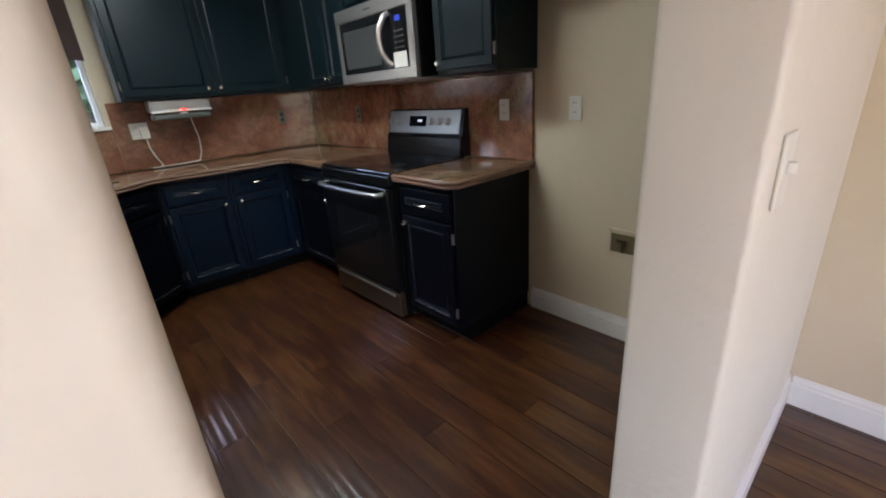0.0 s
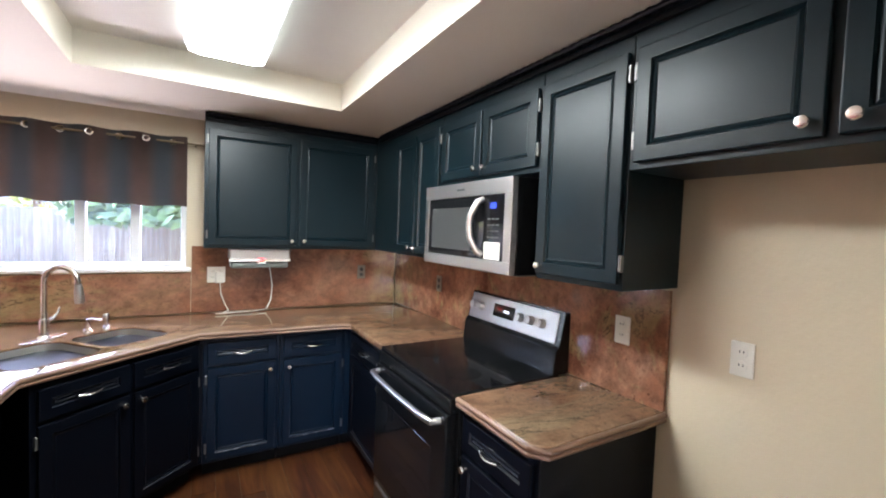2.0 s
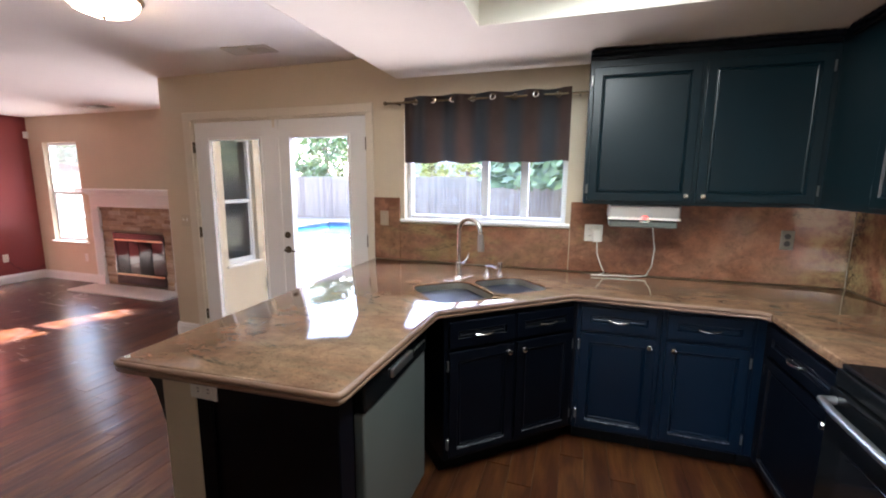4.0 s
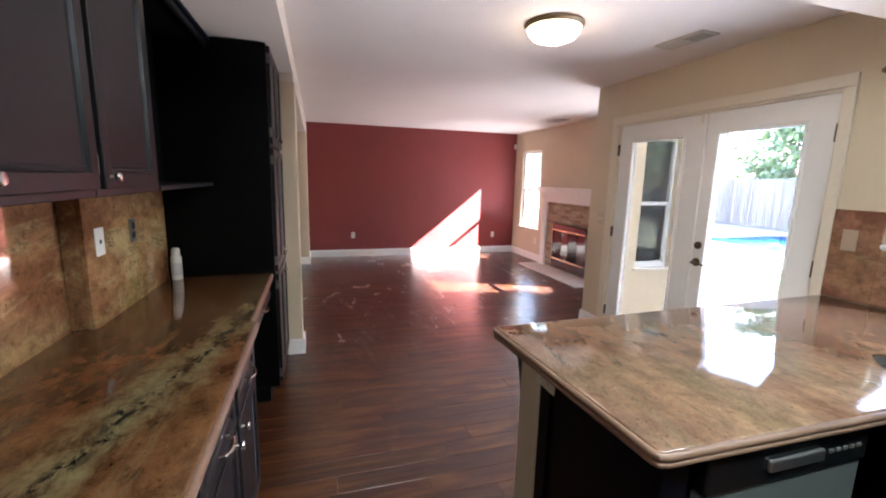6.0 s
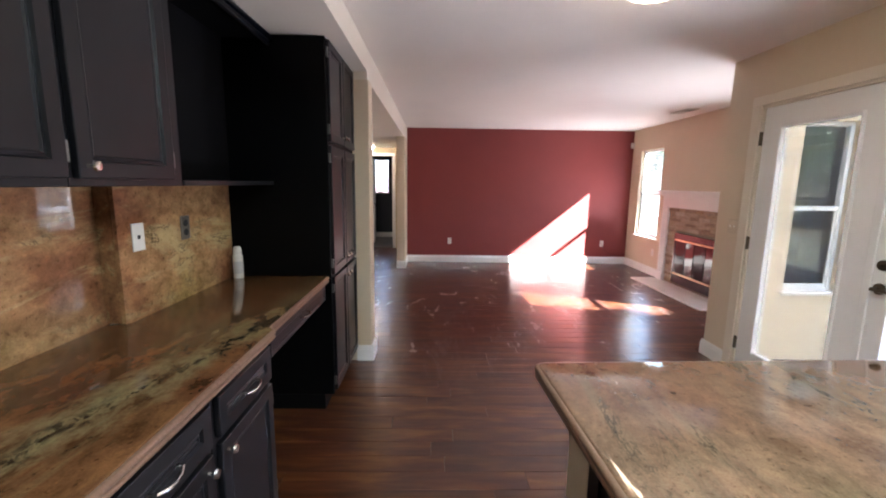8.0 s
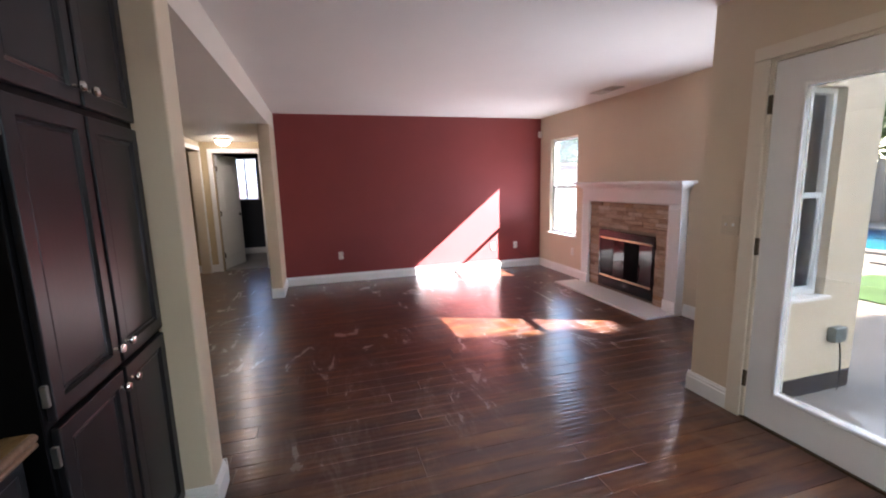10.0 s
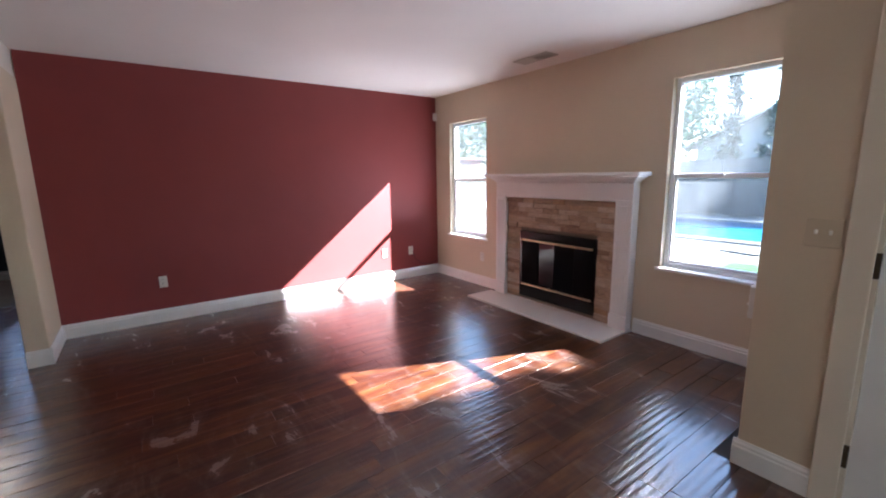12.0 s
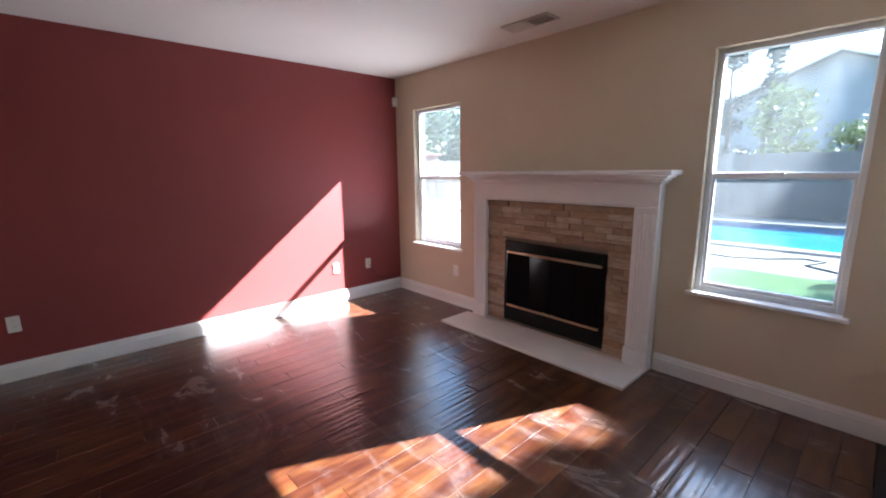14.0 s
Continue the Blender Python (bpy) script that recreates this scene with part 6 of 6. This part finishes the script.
for x in (-5.05, -4.96):
    part("pull", lathe([(0.0, 0.0), (0.010, 0.0), (0.006, 0.008), (0.012, 0.016), (0.0, 0.022)], pose(x, FYS - 0.015, 0.215, 90), 12), BRASS, dfr, smooth=True)
rs = random.Random(5)
z = 0.026
stones = []
while z < 1.15:
    h = min(rs.choice((0.028, 0.034, 0.042, 0.050)), 1.154 - z)
    if h < 0.012:
        break
    x = SX0 + 0.002
    while x < SX1 - 0.01:
        w = min(rs.uniform(0.10, 0.32), SX1 - 0.002 - x)
        if SX1 - 0.002 - (x + w) < 0.05:
            w = SX1 - 0.002 - x
        stones.append((x, x + w, z, z + h))
        x += w
    z += h
for x0, x1, z0, z1 in stones:
    if z1 > FBZ0 and z0 < FBZ1:
        bits = []
        if x0 < FBX0:
            bits.append((x0, min(x1, FBX0)))
        if x1 > FBX1:
            bits.append((max(x0, FBX1), x1))
    else:
        bits = [(x0, x1)]
    for a, b in bits:
        if b - a > 0.015:
            d = rs.uniform(-0.008, 0.010)
            part("stone", box((a + 0.0012, FYS + d - 0.004, z0 + 0.0012), (b - 0.0012, FYS + 0.022, z1 - 0.0012), 0.003, 1), STONE, fp_)
he = thing("hearth", "low white stone hearth slab in front of the fireplace", "hearth")
part("slab", box((-5.93, 5.09, 0.0), (-4.18, FYF - 0.001, 0.023), 0.005), HEARTH, he)
part("inner_slab", box((LX0 - 0.01, FYF - 0.001, 0.0), (LX1 + 0.006, FAMILY - 0.002, 0.0225)), HEARTH, he)

# ---------------------------------------------------------------- outdoors
ZG = -0.14
PX0, PX1, PY0, PY1 = -9.5, -1.2, 12.3, 16.9
big = 400
structure("ground", cells([-big, PX0, PX1, big], [-big, PY0, PY1, big], [-3.0, ZG - 0.012], lambda i, j, k: not (i == 1 and j == 1)), EARTH, "dry earth ground reaching the horizon", "ground")
structure("pavement", cells([-15.0, PX0, -5.0, PX1, 5.0], [5.70, 8.40, 10.15, PY0, PY1, 18.2], [ZG - 0.01, ZG + 0.0], lambda i, j, k: not (i in (1, 2) and j == 3) and not (j == 1 and i in (2,))), CONCRETE, "pale concrete patio round the pool", "pavement")
structure("pavement_nook", box((JOG + 0.14, NORTH + 0.14, ZG - 0.01), (5.0, 5.70, ZG)), CONCRETE, "pale concrete patio outside the doors", "pavement")
structure("lawn", box((-5.0, 8.40, ZG - 0.01), (PX1, 10.15, ZG + 0.015)), GRASS, "strip of green lawn in the patio", "lawn")
pool = thing("swimming_pool", "blue rectangular swimming pool with pale coping", "pool")
part("shell", cells([PX0, PX0 + 0.2, PX1 - 0.2, PX1], [PY0, PY0 + 0.2, PY1 - 0.2, PY1], [-1.6, ZG - 0.013], lambda i, j, k: not (i == 1 and j == 1)), TILEBAND, pool)
part("water", box((PX0 + 0.2, PY0 + 0.2, -1.6), (PX1 - 0.2, PY1 - 0.2, ZG - 0.12)), WATER, pool)
cpg = bmesh.new()
for lo, hi in (((PX0 - 0.05, PY0 - 0.05), (PX1 + 0.05, PY0 + 0.28)), ((PX0 - 0.05, PY1 - 0.28), (PX1 + 0.05, PY1 + 0.05)), ((PX0 - 0.05, PY0 + 0.28), (PX0 + 0.28, PY1 - 0.28)), ((PX1 - 0.28, PY0 + 0.28), (PX1 + 0.05, PY1 - 0.28))):
    add_box(cpg, (*lo, ZG + 0.001), (*hi, ZG + 0.05), 0.012)
part("coping", cpg, CONCRETE, pool)


def fence(p, q, label, n):
    p, q = Vector((*p, 0)), Vector((*q, 0))
    d = q - p
    ang = math.degrees(math.atan2(d.y, d.x))
    f = thing("fence", label, "fence", pose(p.x, p.y, ZG - 0.02, 0, 0, ang))
    w = d.length / n
    me = None
    rs = random.Random(11)
    for k in range(n):
        if me is None:
            ob = part("plank", box((0.004, 0, 0), (w - 0.004, 0.018, 1.98), 0.003, 1), FENCE, f)
            me = ob.data
        else:
            ob = new("plank", me)
            ob.parent = f
        ob.matrix_basis = pose(k * w, rs.uniform(-0.006, 0.006), rs.uniform(-0.03, 0.02))
    for z in (0.35, 1.65):
        part("rail", box((0, 0.03, z), (d.length, 0.07, z + 0.09)), FENCE, f)
    for k in range(0, n + 1, 16):
        part("post", box((k * w - 0.05, 0.03, 0), (k * w + 0.05, 0.13, 2.03), 0.004, 1), FENCE, f)
    return f


fence((-17.0, 19.2), (14.0, 19.2), "weathered grey-brown board fence behind the pool", 208)
fence((-17.0, 3.0), (-17.0, 19.2), "weathered board fence along the side yard", 108)


def crown_mesh(rng, shape, n, size):
    verts, faces = [], []
    for k in range(n):
        c = shape(rng)
        a = Vector((rng.gauss(0, 1), rng.gauss(0, 1), rng.gauss(0, 0.7))).normalized()
        b = a.orthogonal().normalized()
        s = size * rng.uniform(0.6, 1.4)
        i = len(verts)
        verts += [c - a * s, c + b * s * 0.5, c + a * s, c - b * s * 0.5]
        faces.append((i, i + 1, i + 2, i + 3))
    me = bpy.data.meshes.new("crown")
    me.from_pydata([tuple(v) for v in verts], [], faces)
    return me


def tree(label, x, y, h, r, mat, seed, shape="round", base=1.0, n=2600, size=0.16):
    rng = random.Random(seed)
    t = thing("tree", label, "tree", pose(x, y, ZG))
    clumps = []
    m = 26
    for k in range(m):
        u = rng.uniform(0, 1)
        z = base + (h - base) * u
        if shape == "cone":
            rad = r * (1 - u) ** 0.8 + 0.05
        else:
            rad = r * math.sqrt(max(0.05, 1 - (2 * u - 0.95) ** 2))
        a = rng.uniform(0, 2 * math.pi)
        q = rad * math.sqrt(rng.uniform(0.1, 1.0)) * 0.85
        clumps.append((Vector((q * math.cos(a), q * math.sin(a), z)), max(0.25, rad * rng.uniform(0.3, 0.55))))

    def pick(g):
        if shape == "cedar":
            u = 1 - math.sqrt(g.uniform(0, 1))
            a, q = g.uniform(0, 2 * math.pi), math.sqrt(g.uniform(0.15, 1)) * r * (1 - u) * g.uniform(0.92, 1.04)
            return Vector((q * math.cos(a), q * math.sin(a), base + (h - base) * u))
        c, s = g.choice(clumps)
        return c + Vector((g.gauss(0, 0.5), g.gauss(0, 0.5), g.gauss(0, 0.45))) * s

    me = crown_mesh(rng, pick, n, size)
    me.materials.append(mat)
    ob = new("crown", me)
    ob.parent = t
    lean = rng.uniform(-0.03, 0.03)
    top = h * 0.8
    part("trunk", tube([(0, 0, -0.1), (lean * 2, 0, top * 0.3), (lean * 5, 0.05, top * 0.65), (lean * 8, 0.02, top)], [0.05 * r + 0.10, 0.04 * r + 0.08, 0.03 * r + 0.05, 0.03], 10), BARK, t, smooth=True)
    for c, s in clumps[:9]:
        st = Vector((lean * 3, 0, max(base * 0.8, c.z * 0.62)))
        part("limb", tube([st, (st + c) / 2 + Vector((0, 0, 0.1 * s)), c], [0.02 * r + 0.03, 0.012 * r + 0.02, 0.012], 6), BARK, t, smooth=True)
    return t


tree("tall dark column cypress behind the fence", -7.75, 21.5, 6.9, 0.6, LEAF_DARK, 1, "cone", 0.6, 3000, 0.09)
tree("tall dark column cypress behind the fence", -6.6, 21.6, 6.0, 0.55, LEAF_DARK, 2, "cone", 0.6, 2600, 0.09)
tree("tall dark column cypress behind the fence", -9.4, 21.6, 5.4, 0.6, LEAF_DARK, 13, "cone", 0.6, 2400, 0.09)
tree("yellow-green shrub tree behind the fence", -6.1, 20.6, 4.1, 0.9, LEAF_YELLOW, 3, "round", 1.2, 2600, 0.10)
tree("bright green shrub behind the fence", -4.3, 20.6, 2.75, 0.8, LEAF_YELLOW, 4, "round", 1.1, 1800, 0.09)
tree("leafy green tree behind the fence", -12.5, 21.5, 6.0, 2.4, LEAF, 6, "round", 1.8, 4000, 0.15)
tree("leafy green tree beyond the side fence", -21.0, 15.0, 6.0, 2.8, LEAF, 7, "round", 1.5, 4200, 0.16)
tree("leafy green tree beyond the side fence", -20.5, 20.5, 6.4, 2.8, LEAF, 8, "round", 1.5, 4200, 0.16)
tree("leafy green tree behind the fence", -3.0, 22.0, 3.2, 1.3, LEAF, 9, "round", 1.2, 2400, 0.12)
tree("leafy green tree behind the fence", 1.5, 22.5, 3.6, 1.8, LEAF_YELLOW, 10, "round", 1.4, 2600, 0.13)
# Unseen tree, placed to cut the sun patch and shade the doors.
tree("large conical tree assumed in the yard to shade the house", 3.95, 15.4, 18.0, 6.2, LEAF, 12, "cedar", 1.6, 95000, 0.175)
hs = thing("neighbour_house", "pale grey neighbouring house with a low gable roof", "house", pose(-5.45, 27.0, ZG))
bm = bmesh.new()
gable = [(-7.5, 0), (7.5, 0), (7.5, 2.95), (0, 6.1), (-7.5, 2.95)]
a = [bm.verts.new((x, 0, z)) for x, z in gable]
b = [bm.verts.new((x, 9.0, z)) for x, z in gable]
for k in range(5):
    n = (k + 1) % 5
    bm.faces.new((a[k], a[n], b[n], b[k]))
bm.faces.new(a)
bm.faces.new(b)
bmesh.ops.recalc_face_normals(bm, faces=bm.faces)
part("wall", bm, SIDING, hs)
for s in (-1, 1):
    bm = bmesh.new()
    q = [(0, 6.12), (s * 8.1, 2.72), (s * 8.1, 2.86), (0, 6.30)]
    a = [bm.verts.new((x, -0.5, z)) for x, z in q]
    b = [bm.verts.new((x, 9.5, z)) for x, z in q]
    for k in range(4):
        n = (k + 1) % 4
        bm.faces.new((a[k], a[n], b[n], b[k]))
    bm.faces.new(a)
    bm.faces.new(b)
    bmesh.ops.recalc_face_normals(bm, faces=bm.faces)
    part("roof", bm, ROOFTILE, hs)
    part("fascia", tube([(0, -0.52, 6.2), (s * 8.1, -0.52, 2.78)], 0.07, 4), TRIM, hs)
for x in (-3.2, 2.6):
    wv = part("window", box((x - 0.6, -0.04, 1.0), (x + 0.6, 0.02, 2.2), 0.01), VINYL, hs)
    part("pane", box((x - 0.52, -0.05, 1.08), (x + 0.52, -0.042, 2.12)), BLACKGLASS, wv)

# things in the yard
ho = thing("garden_hose", "dark garden hose lying across the patio", "hose")
part("hose", tube([(-5.6, 11.2, ZG + 0.016), (-5.0, 11.05, ZG + 0.016), (-4.5, 11.3, ZG + 0.016), (-4.1, 11.7, ZG + 0.016), (-3.8, 11.6, ZG + 0.016), (-4.0, 11.1, ZG + 0.016), (-3.6, 10.8, ZG + 0.016), (-2.9, 10.5, ZG + 0.016)], 0.016, 6), RUBBER, ho, smooth=True)
tb = thing("patio_table", "round white covered patio table", "table", pose(-9.75, 8.3, ZG))
part("tabletop", lathe([(0.0, 0.84), (0.80, 0.86), (0.86, 0.88), (0.88, 0.86), (0.86, 0.80), (0.0, 0.78)], n=32), HEARTH, tb, smooth=True)
part("pedestal", lathe([(0.0, 0.0), (0.42, 0.0), (0.38, 0.06), (0.22, 0.30), (0.26, 0.60), (0.62, 0.79), (0.0, 0.79)], n=24), HEARTH, tb, smooth=True)
sh = thing("garden_shed", "brick-red wooden shed beyond the side fence", "shed", pose(-19.4, 14.6, ZG))
part("wall", box((-0.9, -1.7, 0), (0.9, 1.7, 2.25), 0.01), REDSHED, sh)
part("wall", box((-0.7, -3.4, 0), (0.9, -1.71, 1.95), 0.01), REDSHED, sh)
part("roof", box((-1.05, -1.85, 2.251), (1.05, 1.85, 2.34), 0.02), REDSHED, sh)

# Added red block that reddens the lower half of the frosted bathroom pane.
so = thing("red_pane_block", "added low brick-red block outside the bathroom window", "shed", pose(-13.2, -0.6, ZG))
part("wall", box((-0.8, -1.2, 0), (0.6, 1.05, 1.72), 0.01), REDSHED, so)
part("roof", box((-0.9, -1.3, 1.721), (0.7, 1.15, 1.78), 0.015), ROOFTILE, so)

# wall-mounted box and cord outside the patio doors
ob_ = thing("outdoor_outlet", "grey weatherproof outlet box with a hanging cord", "outlet box")
part("box", box((JOG + 0.141, 5.40, 0.25), (JOG + 0.20, 5.52, 0.36), 0.008), DWGREY, ob_)
part("cord", tube([(JOG + 0.19, 5.46, 0.25), (JOG + 0.20, 5.47, 0.15), (JOG + 0.19, 5.50, 0.03), (JOG + 0.20, 5.48, -0.12)], 0.005, 6), RUBBER, ob_, smooth=True)

# ---------------------------------------------------------------- floor planks
fl_ = structure("floor", box((-8.9, -3.0, -0.0065), (EAST, NORTH, -0.006)), SEAM, "dark red-brown hand-scraped laminate plank floor", "floor")
PW, PL = 0.127, 1.22
rp = random.Random(3)
plank = None
rest_v, rest_f = [], []
made = 0
x = -8.88
while x < EAST - 0.01:
    w = min(PW, EAST - x)
    y = -3.0 - rp.uniform(0, PL)
    top = FAMILY - 0.002 if x + w < JOG + 0.02 else NORTH - 0.002
    while y < top:
        a, b = max(y, -3.0), min(y + PL, top)
        whole = b - a > PL - 1e-6 and w > PW - 1e-6
        if whole and -6.9 < x < 2.2 and y > 0.9 and made < 300:
            if plank is None:
                ob = part("plank", box((0.0006, 0.0006, -0.006), (PW - 0.0006, PL - 0.0006, 0.0), 0.0012, 1), FLOORWOOD, fl_)
                plank = ob.data
            else:
                ob = new("plank", plank)
                ob.parent = fl_
            ob.location = (x, y, 0)
            made += 1
        elif b - a > 0.01:
            i = len(rest_v)
            x0, x1, y0, y1 = x + 0.0008, x + w - 0.0008, a + 0.0008, b - 0.0008
            e = 0.0012
            rest_v += [(x0, y0, -0.006), (x1, y0, -0.006), (x1, y1, -0.006), (x0, y1, -0.006), (x0 + e, y0 + e, 0), (x1 - e, y0 + e, 0), (x1 - e, y1 - e, 0), (x0 + e, y1 - e, 0)]
            rest_f += [(i + 4, i + 5, i + 6, i + 7), (i, i + 1, i + 5, i + 4), (i + 1, i + 2, i + 6, i + 5), (i + 2, i + 3, i + 7, i + 6), (i + 3, i, i + 4, i + 7)]
        y += PL
    x += PW
me = bpy.data.meshes.new("outer_planks")
me.from_pydata(rest_v, [], rest_f)
me.materials.append(FLOORWOOD)
op = new("outer_planks", me)
op.parent = fl_
op["kind"] = "stuff"
